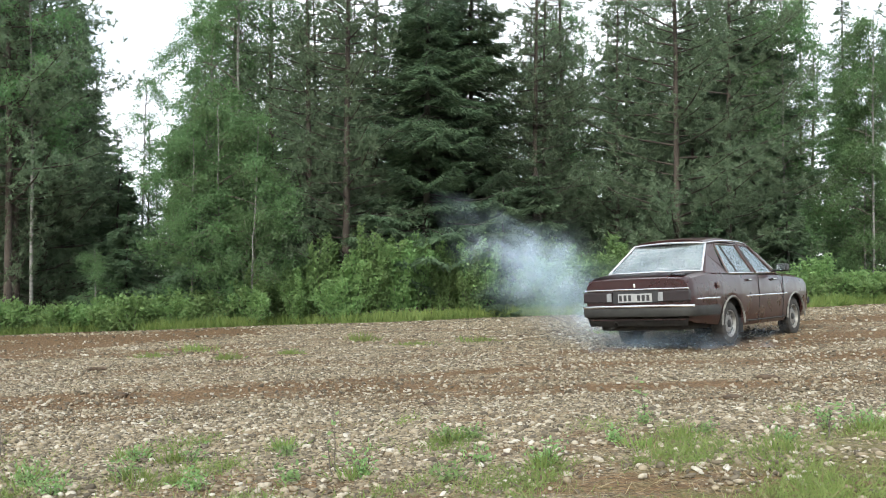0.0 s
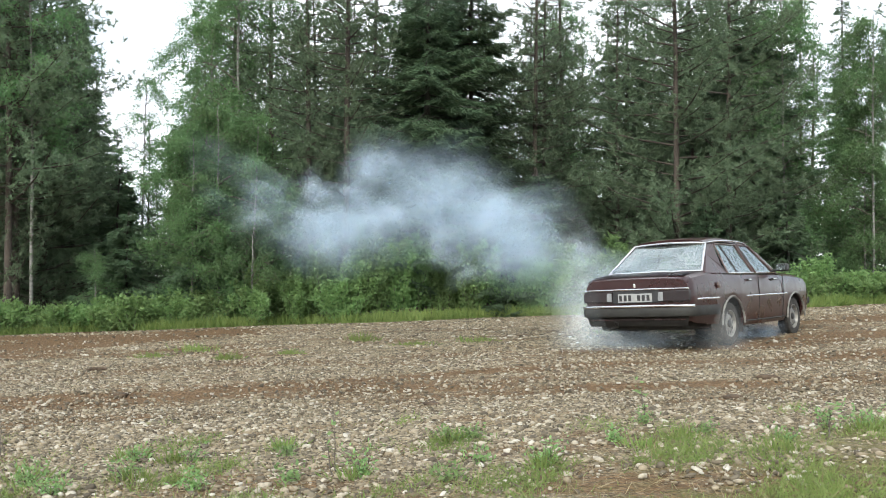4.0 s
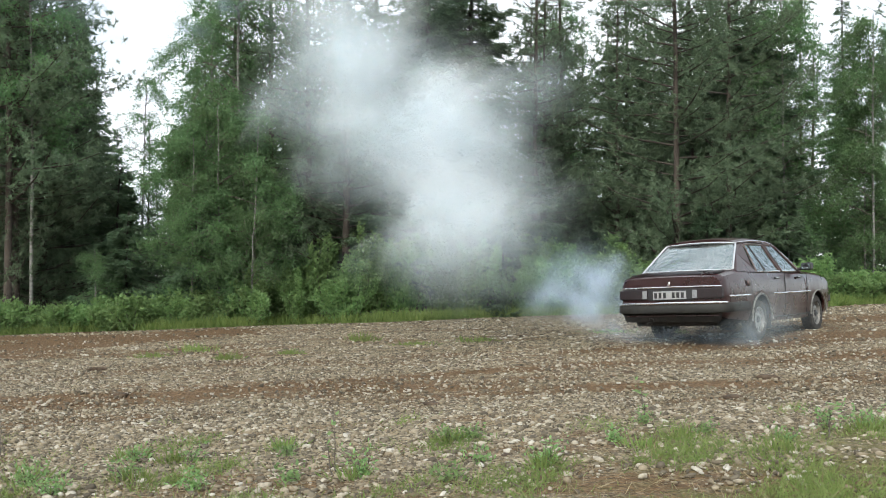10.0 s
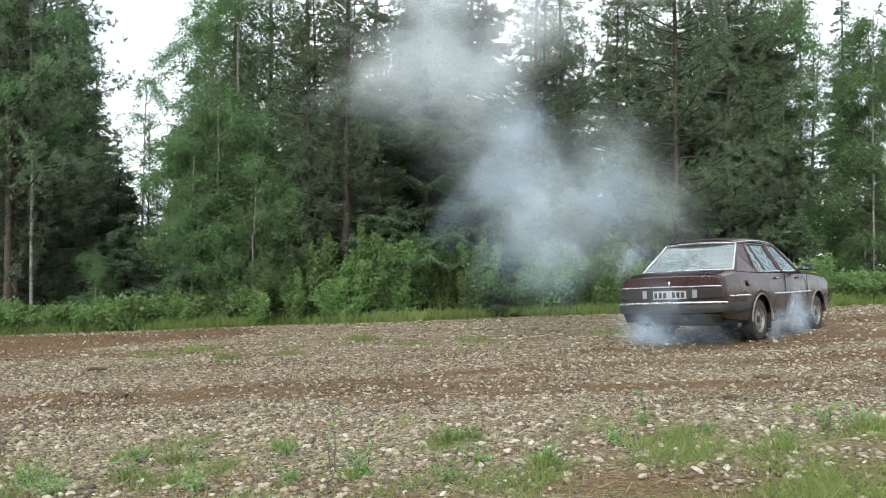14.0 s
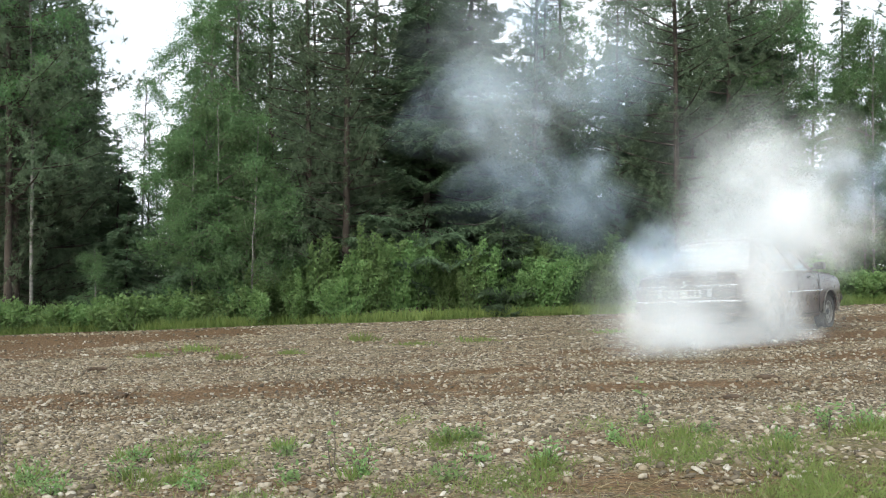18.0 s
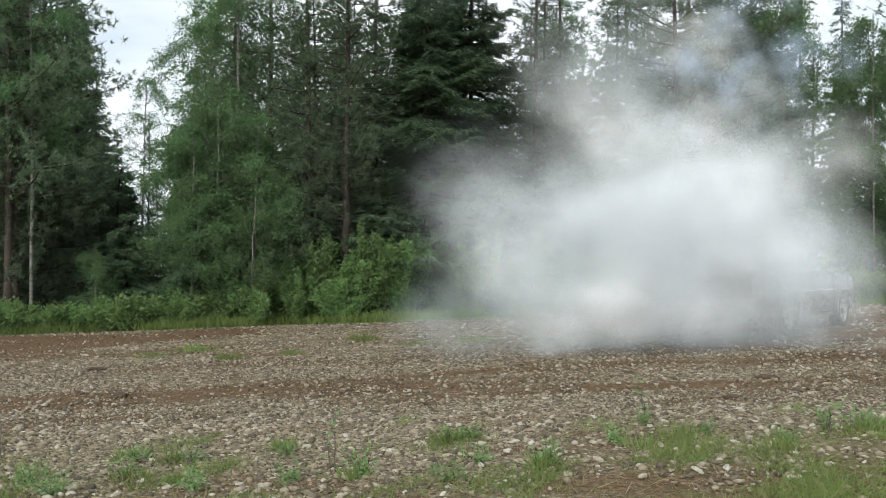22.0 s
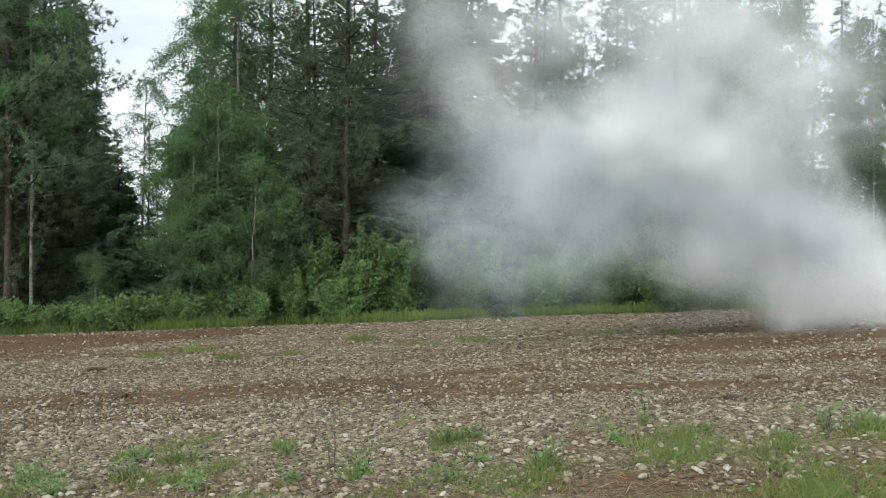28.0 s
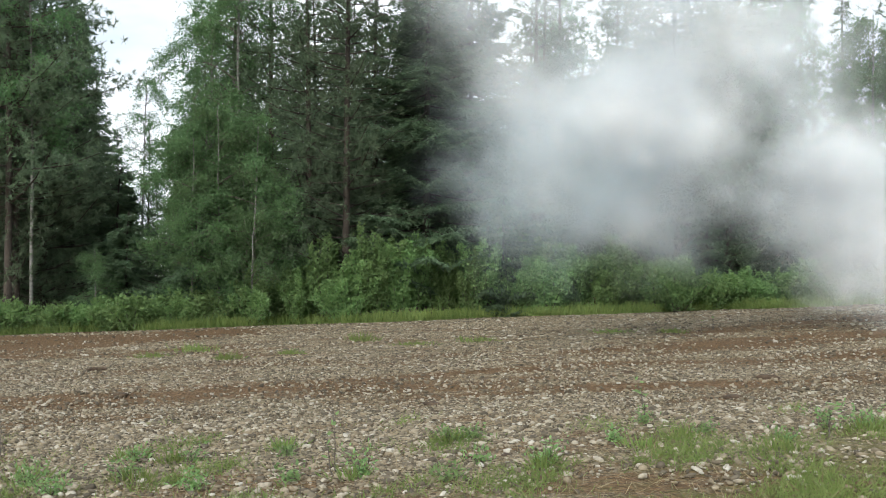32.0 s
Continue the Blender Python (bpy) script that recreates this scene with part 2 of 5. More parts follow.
def soil_amount(x, y):
    """Where the gravel is scraped to brown soil: wheel tracks and a bare bank."""
    s = np.full_like(x, 0.15)
    for y0, slope, wide, amount, x0, x1 in ((20.6, 0.05, 1.3, 1.0, -14, -3.4), (10.6, 0.16, 0.35, 0.7, -2.5, 9), (12.3, 0.28, 0.6, 1.0, 1.0, 13),
                                            (9.2, 0.05, 0.5, 0.5, -6, 3), (16.2, 0.10, 0.8, 0.55, -9, -2.5), (11.0, 0.42, 0.5, 0.7, 2, 12), (7.6, 0.2, 0.6, 0.4, 1, 6),
                                            (9.9, 0.06, 0.30, 0.75, -5.5, 0.6), (8.7, 0.10, 0.22, 0.55, -1.5, 5), (13.4, 0.55, 0.9, 0.75, 3.0, 12), (7.9, -0.03, 0.20, 0.5, -4.5, -0.5),
                                            (13.0, 0.10, 0.5, 0.45, -7, 1.5), (9.6, 0.30, 0.35, 0.6, 2.2, 6)):
        d = (y - y0 - slope * x) / wide
        s += amount * np.exp(-d * d) * np.clip((x - x0) / 1.5, 0, 1) * np.clip((x1 - x) / 1.5, 0, 1)
    bank = np.clip((y - 14.2 - 1.5 * (x + 8.0)) / 1.2, 0, 1) * np.clip((22.6 - y) / 0.8, 0, 1) * np.clip((-3.6 - x) / 1.0, 0, 1)
    s += 0.7 * bank
    s += np.clip((5.5 - y) / 0.5, 0, 1) * np.clip((x - 0.2) / 0.8, 0, 1) * 0.5
    return s


def moss_amount(x, y):
    """Where moss and grass take over: under the wood, and on the near verge."""
    g = np.clip((y - 23.0 - 0.3 * np.sin(x * 1.3)) / 0.7, 0, 1)
    lawn = np.clip((7.0 - 0.25 * np.sin(4 * x) - 0.25 * np.abs(x - 2.2) - y) / 0.8, 0, 1) * np.clip((x - 0.45) / 0.8, 0, 1) * (0.50 + 0.22 * np.sin(3.1 * x + 2.0 * y) * np.sin(5.0 * y - 1.2 * x))
    left = np.clip((6.0 - y) / 0.8, 0, 1) * np.clip((-1.1 - x) / 0.6, 0, 1) * 0.5
    near = np.clip((5.6 - y) / 0.7, 0, 1) * 0.38
    return np.maximum(np.maximum(g, lawn), np.maximum(left, near))


def make_ground():
    fine_x, fine_y = np.arange(-11, 13.01, 0.12), np.arange(2.4, 26.01, 0.12)
    xs = np.concatenate([[-900, -400, -200, -110, -70, -45, -30, -22, -16, -13], fine_x, [15, 18, 23, 30, 45, 70, 110, 200, 400, 900]])
    ys = np.concatenate([[-900, -400, -150, -60, -25, -10, -4, 0, 1.4], fine_y, [28, 31, 35, 40, 48, 60, 80, 120, 200, 400, 900]])
    X, Y = np.meshgrid(xs, ys, indexing="ij")
    Z = ground_z(X, Y)
    r = np.random.RandomState(3)
    inside = (X > -11) & (X < 13) & (Y > 2.4) & (Y < 26)
    Z = Z + inside * r.uniform(-0.008, 0.008, X.shape)
    rut = soil_amount(X, Y) - 0.15
    Z = Z - 0.025 * np.clip(rut, 0, 1) * inside
    n, m = X.shape
    i, j = np.meshgrid(np.arange(n - 1), np.arange(m - 1), indexing="ij")
    a, b, c, d = i * m + j, (i + 1) * m + j, (i + 1) * m + j + 1, i * m + j + 1
    tris = np.concatenate([np.stack([a, b, c], -1).reshape(-1, 3), np.stack([a, c, d], -1).reshape(-1, 3)])
    me = tri_mesh("ground", np.stack([X, Y, Z], -1).reshape(-1, 3), tris, GROUND, True, soil_amount(X, Y).ravel(), "soil")
    me.attributes.new("moss", "FLOAT", "POINT").data.foreach_set("value", moss_amount(X, Y).ravel().astype(np.float32))
    tagged(new("ground", me), "gravel clearing with scraped brown soil and mossy edges", "ground", kind="structure")


make_ground()


def ico(level):
    bm = bmesh.new()
    if level:
        bmesh.ops.create_icosphere(bm, subdivisions=level, radius=1.0)
    else:
        bmesh.ops.create_cube(bm, size=1.3)
        bmesh.ops.triangulate(bm, faces=bm.faces[:])
    v = np.array([p.co[:] for p in bm.verts])
    f = np.array([[p.index for p in q.verts] for q in bm.faces])
    bm.free()
    return v, f


def scatter_stones(name, n, spread, size, seed, label, level=1, rough=0.25):
    r = np.random.RandomState(seed)
    v0, f0 = ico(level)
    x, y = spread(r, n)
    patch = np.sin(2.1 * x + 0.7 * y) * np.sin(1.7 * y - 0.6 * x) + 0.6 * np.sin(5.3 * x) * np.sin(4.1 * y)
    keep = r.uniform(0, 1, len(x)) > 0.75 * np.clip(soil_amount(x, y), 0, 1) + 0.75 * moss_amount(x, y) - 0.22 * patch + 0.1
    x, y = x[keep], y[keep]
    n = len(x)
    s = size(r, n)
    flat = r.uniform(0.35, 0.75, n)
    z = ground_z(x, y) + s * flat * 0.15
    ang = r.uniform(0, 2 * np.pi, n)
    v = v0[None] * (1 + r.uniform(-rough, rough, (n, len(v0), 3)))
    v = v * np.stack([s * r.uniform(0.8, 1.4, n), s * r.uniform(0.65, 1.0, n), s * flat], -1)[:, None, :]
    c, q = np.cos(ang)[:, None], np.sin(ang)[:, None]
    v = np.stack([v[..., 0] * c - v[..., 1] * q, v[..., 0] * q + v[..., 1] * c, v[..., 2] + v[..., 0] * r.uniform(-0.4, 0.4, (n, 1))], -1)
    v += np.stack([x, y, z], -1)[:, None, :]
    t = f0[None] + (np.arange(n) * len(v0))[:, None, None]
    ob = new(name, tri_mesh(name, v.reshape(-1, 3), t.reshape(-1, 3), STONE, False))
    return tagged(ob, label, "gravel", kind="stuff")


def wedge(y0, y1, reach=0.49):
    def spread(r, n):
        y = np.sqrt(r.uniform(y0 * y0, y1 * y1, n))
        return r.uniform(-reach, reach, n) * y, y
    return spread


scatter_stones("gravel", 8000, wedge(4.3, 7.6), lambda r, n: 0.010 + 0.023 * r.uniform(0, 1, n) ** 2.6, 11, "loose pale grey and tan stones on the ground")
scatter_stones("gravel", 900, wedge(4.3, 7.0), lambda r, n: 0.018 + 0.018 * r.uniform(0, 1, n) ** 2.0, 15, "fist-sized pale stones lying on the gravel")
scatter_stones("gravel", 22000, wedge(4.3, 8.6), lambda r, n: 0.006 + 0.010 * r.uniform(0, 1, n) ** 2, 14, "small chips of stone between larger ones", 0)
scatter_stones("gravel", 30000, wedge(7.0, 13.5), lambda r, n: 0.009 + 0.019 * r.uniform(0, 1, n) ** 2.8, 12, "loose tan gravel scattered over brown soil", 0)
scatter_stones("gravel", 17000, wedge(13.0, 23.3), lambda r, n: 0.012 + 0.027 * r.uniform(0, 1, n) ** 2.8, 13, "pale gravel on the far side of the clearing", 0)

# ---- trees ----


def thing(name, label, category, group="", kind=""):
    return tagged(new(name), label, category, group, kind)


def stem_path(h, r, seed, lean=0.02, n=14):
    g = np.random.RandomState(seed)
    z = np.linspace(-0.25, h, n)
    bend = np.cumsum(g.normal(0, lean, (n, 2)), axis=0) * (z[:, None] / h)
    return np.column_stack([bend, z]), r * (1 - 0.93 * (np.clip(z, 0, h) / h) ** 0.85) + 0.012


def on_stem(pts, z):
    return np.column_stack([np.interp(z, pts[:, 2], pts[:, 0]), np.interp(z, pts[:, 2], pts[:, 1]), z])


def conifer(name, h, reach, low, seed, kind, dense=1.0, label="", bare=None, coarse=1.0):
    """Spruce (drooping sprays along the whole branch) or pine (tufts towards the upturned tips)."""
    g = np.random.RandomState(seed)
    pts, rad = stem_path(h, 0.0062 * h + 0.02, seed)
    spruce = kind == "spruce"
    root = thing(name, label, "tree", "trees at the forest edge")
    tv, tf = tubes([(pts, rad)], 9)
    part("trunk", tri_mesh("trunk", tv, tf, BARK_GREY if spruce else BARK_RED, True), None, root)
    step = 0.30 if spruce else 0.42
    zs, az = [], []
    z = low
    while z < h - 0.15:
        k = g.randint(5, 8) if spruce else g.randint(3, 6)
        a0 = g.uniform(0, 6.28)
        for i in range(k):
            zs.append(z + g.uniform(-0.5, 0.5) * step)
            az.append(a0 + i * 6.283 / k + g.uniform(-0.35, 0.35))
        z += step * g.uniform(0.75, 1.25)
    zs, az = np.clip(np.array(zs), 0.15, h - 0.1), np.array(az)
    n = len(zs)
    top = 1 - zs / h
    if spruce:
        L = reach * (top ** 0.75) * g.uniform(0.42, 1.16, n) + 0.12
        L *= np.clip(0.6 + zs / 3.0, 0, 1)
        rise, sag, tip = g.uniform(-0.12, 0.25, n), g.uniform(0.15, 0.65, n), 0.28
    else:
        L = reach * np.clip(np.sin(np.clip(top * 1.25 + 0.12, 0, 1.6)), 0.15, 1) ** 0.7 * g.uniform(0.55, 1.15, n)
        rise, sag, tip = g.uniform(0.0, 0.35, n), g.uniform(0.0, 0.15, n), 0.22
    out = np.column_stack([np.cos(az), np.sin(az), np.zeros(n)])
    base = on_stem(pts, zs)

    def along(i, s):
        s = s[:, None]
        p = base[i] + out[i] * (L[i][:, None] * s)
        p[:, 2] += (L[i][:, None] * (rise[i][:, None] * s - sag[i][:, None] * s ** 1.4 + tip * s ** 3))[:, 0]
        return p
    limbs = []
    for i in range(n):
        s = np.linspace(0, 0.95, 4)
        limbs.append((along(np.full(4, i), s), (0.006 + 0.010 * L[i]) * (1 - 0.9 * s) + 0.003))
    for z in g.uniform(0.5, max(low, 0.8) + 0.8, 14 if bare is None else bare):
        a, ln = g.uniform(0, 6.28), g.uniform(0.3, 1.1)
        s = np.linspace(0, 1, 4)[:, None]
        q = on_stem(pts, np.array([z])) + s * np.array([[math.cos(a) * ln, math.sin(a) * ln, 0]]) + np.array([[0, 0, 1.0]]) * (-0.25 * ln * s ** 2)
        limbs.append((q, 0.010 * (1 - 0.85 * s[:, 0])))
    lv, lf = tubes(limbs, 3)
    tagged(part("branchwork", tri_mesh("branchwork", lv, lf, BARK_GREY if spruce else BARK_RED, True), None, root), kind="stuff")
    seen = np.where(zs < 8.6, 1.0, 0.3)
    if spruce:
        cnt = np.maximum((L * 300 * dense * seen).astype(int), 6)
        idx = np.repeat(np.arange(n), cnt)
        m = len(idx)
        s = g.uniform(0.12, 1.0, m) ** 0.8
        q = g.uniform(-1, 1, m)
        tw = (0.10 + 0.34 * L[idx] * np.sin(np.clip((1.05 - s) * 2.4, 0, 1.57)) * 0.8)
        sidev = np.column_stack([-np.sin(az[idx]), np.cos(az[idx]), np.zeros(m)])
        pos = along(idx, s) + sidev * (q * tw)[:, None] - np.array([[0, 0, 1.0]]) * (0.35 * np.abs(q) ** 1.5 * tw + g.uniform(0, 0.09, m))[:, None]
        d = sidev * (np.sign(q) * (0.35 + 0.4 * np.abs(q)))[:, None] + out[idx] * 0.75 + g.normal(0, 0.28, (m, 3))
        d[:, 2] -= 0.30
        nrm = np.array([[0, 0, 1.0]]) + g.normal(0, 0.5, (m, 3))
        v, f = slivers(pos, d, nrm, coarse * g.uniform(0.10, 0.24, m), coarse * g.uniform(0.026, 0.052, m))
        part("crown", tri_mesh("crown", v, f, SPRUCE), None, root)
    else:
        tufts = np.maximum((L * 13 * dense * seen).astype(int), 3)
        idx = np.repeat(np.arange(n), tufts)
        m = len(idx)
        s = g.uniform(0.10, 1.0, m) ** 0.75
        off = g.normal(0, 1, (m, 3)) * np.array([[0.17, 0.17, 0.09]]) * (0.6 + L[idx] * 0.32)[:, None]
        c = along(idx, s) + off
        c[:, 2] += 0.05
        k = 14
        cc = np.repeat(c, k, axis=0)
        d = unit(g.normal(0, 1, (m * k, 3)) + np.repeat(unit(off + out[idx] * 0.25) * 0.8, k, axis=0) + np.array([[0, 0, 0.35]]))
        v, f = slivers(cc + d * 0.02, d, g.normal(0, 1, (m * k, 3)), coarse * g.uniform(0.08, 0.19, m * k), coarse * g.uniform(0.016, 0.034, m * k))
        part("crown", tri_mesh("crown", v, f, PINE), None, root)
    return root


def broadleaf(name, h, reach, low, seed, leaves, size, label, trunk=0.011, material=None, bark=None, droop=0.5, category="tree", group="trees at the forest edge"):
    """Birch and other leaf trees: rising limbs, hanging twigs, small leaves."""
    g = np.random.RandomState(seed)
    pts, rad = stem_path(h, trunk * 0.5 * h + 0.005, seed, 0.02)
    root = thing(name, label, category, group)
    tv, tf = tubes([(pts, rad)], 8)
    part("trunk", tri_mesh("trunk", tv, tf, bark or BARK_WHITE, True), None, root)
    n = max(int(h * 5.5), 10)
    zs = low + (h - low) * g.uniform(0, 1, n) ** 0.9 * 0.97
    az = g.uniform(0, 6.28, n)
    prof = np.clip(np.sin(np.clip((zs - low) / (h - low) * 0.82 + 0.14, 0, 1) * np.pi), 0.12, 1) ** 0.7
    L = reach * prof * g.uniform(0.55, 1.15, n)
    up = g.uniform(0.35, 0.95, n)
    out = np.column_stack([np.cos(az), np.sin(az), np.zeros(n)])
    base = on_stem(pts, zs)
    limbs, ends = [], []
    for i in range(n):
        s = np.linspace(0, 1, 6)[:, None]
        q = base[i] + out[i] * L[i] * s + np.array([[0, 0, 1.0]]) * L[i] * (up[i] * s - droop * s ** 2.5)
        limbs.append((q, (0.004 + 0.008 * L[i]) * (1 - 0.85 * s[:, 0]) + 0.002))
        ends.append(q)
    ends = np.array(ends)
    m = leaves // 12
    i = g.randint(0, n, m)
    s = g.uniform(0.25, 1, m) ** 0.7 * 4.999
    k = s.astype(int)
    fr = (s - k)[:, None]
    start = ends[i, k] * (1 - fr) + ends[i, k + 1] * fr
    tw = unit(out[i] * 0.4 + g.normal(0, 0.8, (m, 3)) * np.array([[1, 1, 0.7]]))
    tl = g.uniform(0.2, 0.75, m) * (0.55 + 0.28 * reach)
    hang = g.uniform(0.2, 1.0, m) * droop
    for j in range(0, m, 6):
        q = np.linspace(0, 1, 3)[:, None]
        limbs.append((start[j] + tw[j] * tl[j] * q - np.array([[0, 0, 1.0]]) * hang[j] * tl[j] * 1.6 * q ** 2, np.array([0.005, 0.0035, 0.002])))
    lv, lf = tubes(limbs, 3)
    tagged(part("branchwork", tri_mesh("branchwork", lv, lf, TWIG, True), None, root), kind="stuff")
    q = g.uniform(0.05, 1, (m, 12, 1))
    pos = start[:, None] + tw[:, None] * tl[:, None, None] * q - np.array([0, 0, 1.0]) * (hang * tl * 1.6)[:, None, None] * q ** 2 + g.normal(0, 0.055, (m, 12, 3))
    pos = pos.reshape(-1, 3)
    d = g.normal(0, 1, pos.shape) + np.array([[0, 0, -0.7]])
    v, f = slivers(pos, d, g.normal(0, 0.8, pos.shape) + np.array([[0, 0, 0.8]]), size * g.uniform(0.7, 1.25, len(pos)), size * g.uniform(0.6, 1.0, len(pos)))
    part("crown", tri_mesh("crown", v, f, material or BIRCH), None, root)
    return root


def bush(name, h, reach, seed, leaves, size, label, material=None, spiky=0.0):
    """Several stems from one foot, leafy from the ground up."""
    g = np.random.RandomState(seed)
    root = thing(name, label, "bush", "bushes along the clearing")
    n = 16
    az, ln = g.uniform(0, 6.28, n), g.uniform(0.55, 1.0, n) ** 0.8
    leanv = g.uniform(0.1, 1.0, n)
    limbs, ends = [], []
    for i in range(n):
        s = np.linspace(0, 1, 6)[:, None]
        o = np.array([[math.cos(az[i]), math.sin(az[i]), 0]]) * reach * leanv[i]
        q = o * (0.15 + 0.85 * s ** 1.3) + np.array([[0, 0, 1.0]]) * h * ln[i] * (1 - 0.35 * leanv[i]) * s - np.array([[0, 0, 0.04]])
        limbs.append((q, 0.010 * (1 - 0.8 * s[:, 0]) + 0.002))
        ends.append(q)
    ends = np.array(ends)
    v, f = tubes(limbs, 3)
    part("stem_clump", tri_mesh("stem_clump", v, f, TWIG, True), None, root)
    m = leaves
    i, s = g.randint(0, n, m), g.uniform(0.12, 1, m) ** 0.75 * 4.999
    k = s.astype(int)
    fr = (s - k)[:, None]
    pos = ends[i, k] * (1 - fr) + ends[i, k + 1] * fr + g.normal(0, 0.13, (m, 3)) * (0.5 + reach * 0.45) * (1.1 - 0.13 * s)[:, None]
    pos[:, 2] = np.abs(pos[:, 2]) + 0.03
    d = g.normal(0, 1, (m, 3)) + np.array([[0, 0, 0.2 + spiky]])
    v, f = slivers(pos, d, g.normal(0, 0.7, (m, 3)) + np.array([[0, 0, 1.0]]), size * g.uniform(0.7, 1.3, m), size * g.uniform(0.6, 1.0, m))
    part("leaves", tri_mesh("leaves", v, f, material or SHRUB), None, root)
    return root


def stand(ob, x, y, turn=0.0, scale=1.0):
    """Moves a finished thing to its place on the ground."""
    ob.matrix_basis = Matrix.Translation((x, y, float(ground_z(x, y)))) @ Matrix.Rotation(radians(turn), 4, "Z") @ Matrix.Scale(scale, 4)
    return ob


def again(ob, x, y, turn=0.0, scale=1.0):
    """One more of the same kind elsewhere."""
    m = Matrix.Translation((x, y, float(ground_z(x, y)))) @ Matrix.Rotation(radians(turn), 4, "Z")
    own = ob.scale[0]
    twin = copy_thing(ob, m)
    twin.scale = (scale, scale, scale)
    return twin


def plant_forest():
    g = random.Random(5)
    sp = [conifer("spruce_tree", 14.5, 2.5, 0.5, 21, "spruce", 1.0, "tall dark green spruce with drooping branches"),
          conifer("spruce_tree", 13.5, 2.2, 0.6, 22, "spruce", 1.0, "dark spruce with dense drooping sprays"),
          conifer("spruce_tree", 12.0, 1.35, 0.6, 23, "spruce", 1.0, "slender spruce with a pointed spire"),
          conifer("spruce_tree", 3.4, 1.25, 0.15, 24, "spruce", 1.1, "small young spruce at the forest edge", 0)]
    pi = [conifer("pine_tree", 13.0, 3.1, 0.7, 31, "pine", 1.5, "broad pine with layered grey-green needle clumps"),
          conifer("pine_tree", 14.0, 2.1, 1.4, 32, "pine", 1.2, "tall pine with a reddish trunk and bare lower twigs"),
          conifer("pine_tree", 12.5, 2.5, 0.7, 33, "pine", 1.3, "bushy pine with branches down to the ground"),
          conifer("pine_tree", 12.0, 1.0, 1.8, 34, "pine", 0.7, "thin young pine with a sparse crown")]
    bi = [broadleaf("birch_tree", 12.5, 2.2, 0.9, 41, 42000, 0.062, "tall birch with light green hanging foliage", 0.009, droop=0.8),
          broadleaf("birch_tree", 5.6, 1.6, 0.4, 42, 26000, 0.055, "young birch with dense fresh green leaves", 0.006, droop=0.4),
          broadleaf("birch_tree", 2.9, 0.75, 0.2, 43, 7000, 0.045, "birch sapling with a thin pale trunk", 0.005, droop=0.3),
          broadleaf("birch_tree", 9.0, 1.8, 0.6, 44, 34000, 0.058, "birch with fresh green foliage", 0.007, droop=0.7),
          broadleaf("birch_tree", 11.5, 1.5, 4.2, 45, 14000, 0.060, "slim birch with a bare pale lower trunk", 0.007, droop=0.7)]
    pi.append(conifer("pine_tree", 13.5, 2.7, 3.3, 36, "pine", 1.5, "old pine with dead grey lower branches", 40))
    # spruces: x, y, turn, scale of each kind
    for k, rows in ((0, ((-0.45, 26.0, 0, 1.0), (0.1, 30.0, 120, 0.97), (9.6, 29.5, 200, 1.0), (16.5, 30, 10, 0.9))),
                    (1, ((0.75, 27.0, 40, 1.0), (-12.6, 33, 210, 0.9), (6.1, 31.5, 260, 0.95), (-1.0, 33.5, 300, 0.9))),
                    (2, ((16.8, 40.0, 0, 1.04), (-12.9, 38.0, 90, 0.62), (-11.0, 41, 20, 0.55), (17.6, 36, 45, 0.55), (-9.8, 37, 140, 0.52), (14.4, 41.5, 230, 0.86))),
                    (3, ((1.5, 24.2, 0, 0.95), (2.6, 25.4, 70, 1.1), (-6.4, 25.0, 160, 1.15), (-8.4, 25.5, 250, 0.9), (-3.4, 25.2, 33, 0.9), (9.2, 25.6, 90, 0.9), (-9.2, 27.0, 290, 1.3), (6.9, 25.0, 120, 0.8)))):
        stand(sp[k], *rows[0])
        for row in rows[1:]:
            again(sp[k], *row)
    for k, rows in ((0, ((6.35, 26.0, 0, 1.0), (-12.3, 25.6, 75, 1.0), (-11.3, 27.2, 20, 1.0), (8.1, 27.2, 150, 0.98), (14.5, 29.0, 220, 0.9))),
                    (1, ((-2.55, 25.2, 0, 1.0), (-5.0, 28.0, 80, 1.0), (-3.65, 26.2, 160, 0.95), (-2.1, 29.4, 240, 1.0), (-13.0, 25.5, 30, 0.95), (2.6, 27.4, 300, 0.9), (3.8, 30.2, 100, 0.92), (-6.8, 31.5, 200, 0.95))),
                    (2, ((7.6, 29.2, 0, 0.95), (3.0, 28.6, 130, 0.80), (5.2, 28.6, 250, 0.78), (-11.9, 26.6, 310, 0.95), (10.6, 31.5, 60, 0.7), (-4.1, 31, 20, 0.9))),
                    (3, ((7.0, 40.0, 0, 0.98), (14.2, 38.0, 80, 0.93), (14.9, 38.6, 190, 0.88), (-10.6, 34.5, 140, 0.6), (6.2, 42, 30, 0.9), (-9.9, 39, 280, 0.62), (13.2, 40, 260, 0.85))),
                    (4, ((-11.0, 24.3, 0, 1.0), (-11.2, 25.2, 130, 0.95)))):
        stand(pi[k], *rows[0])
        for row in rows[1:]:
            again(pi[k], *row)
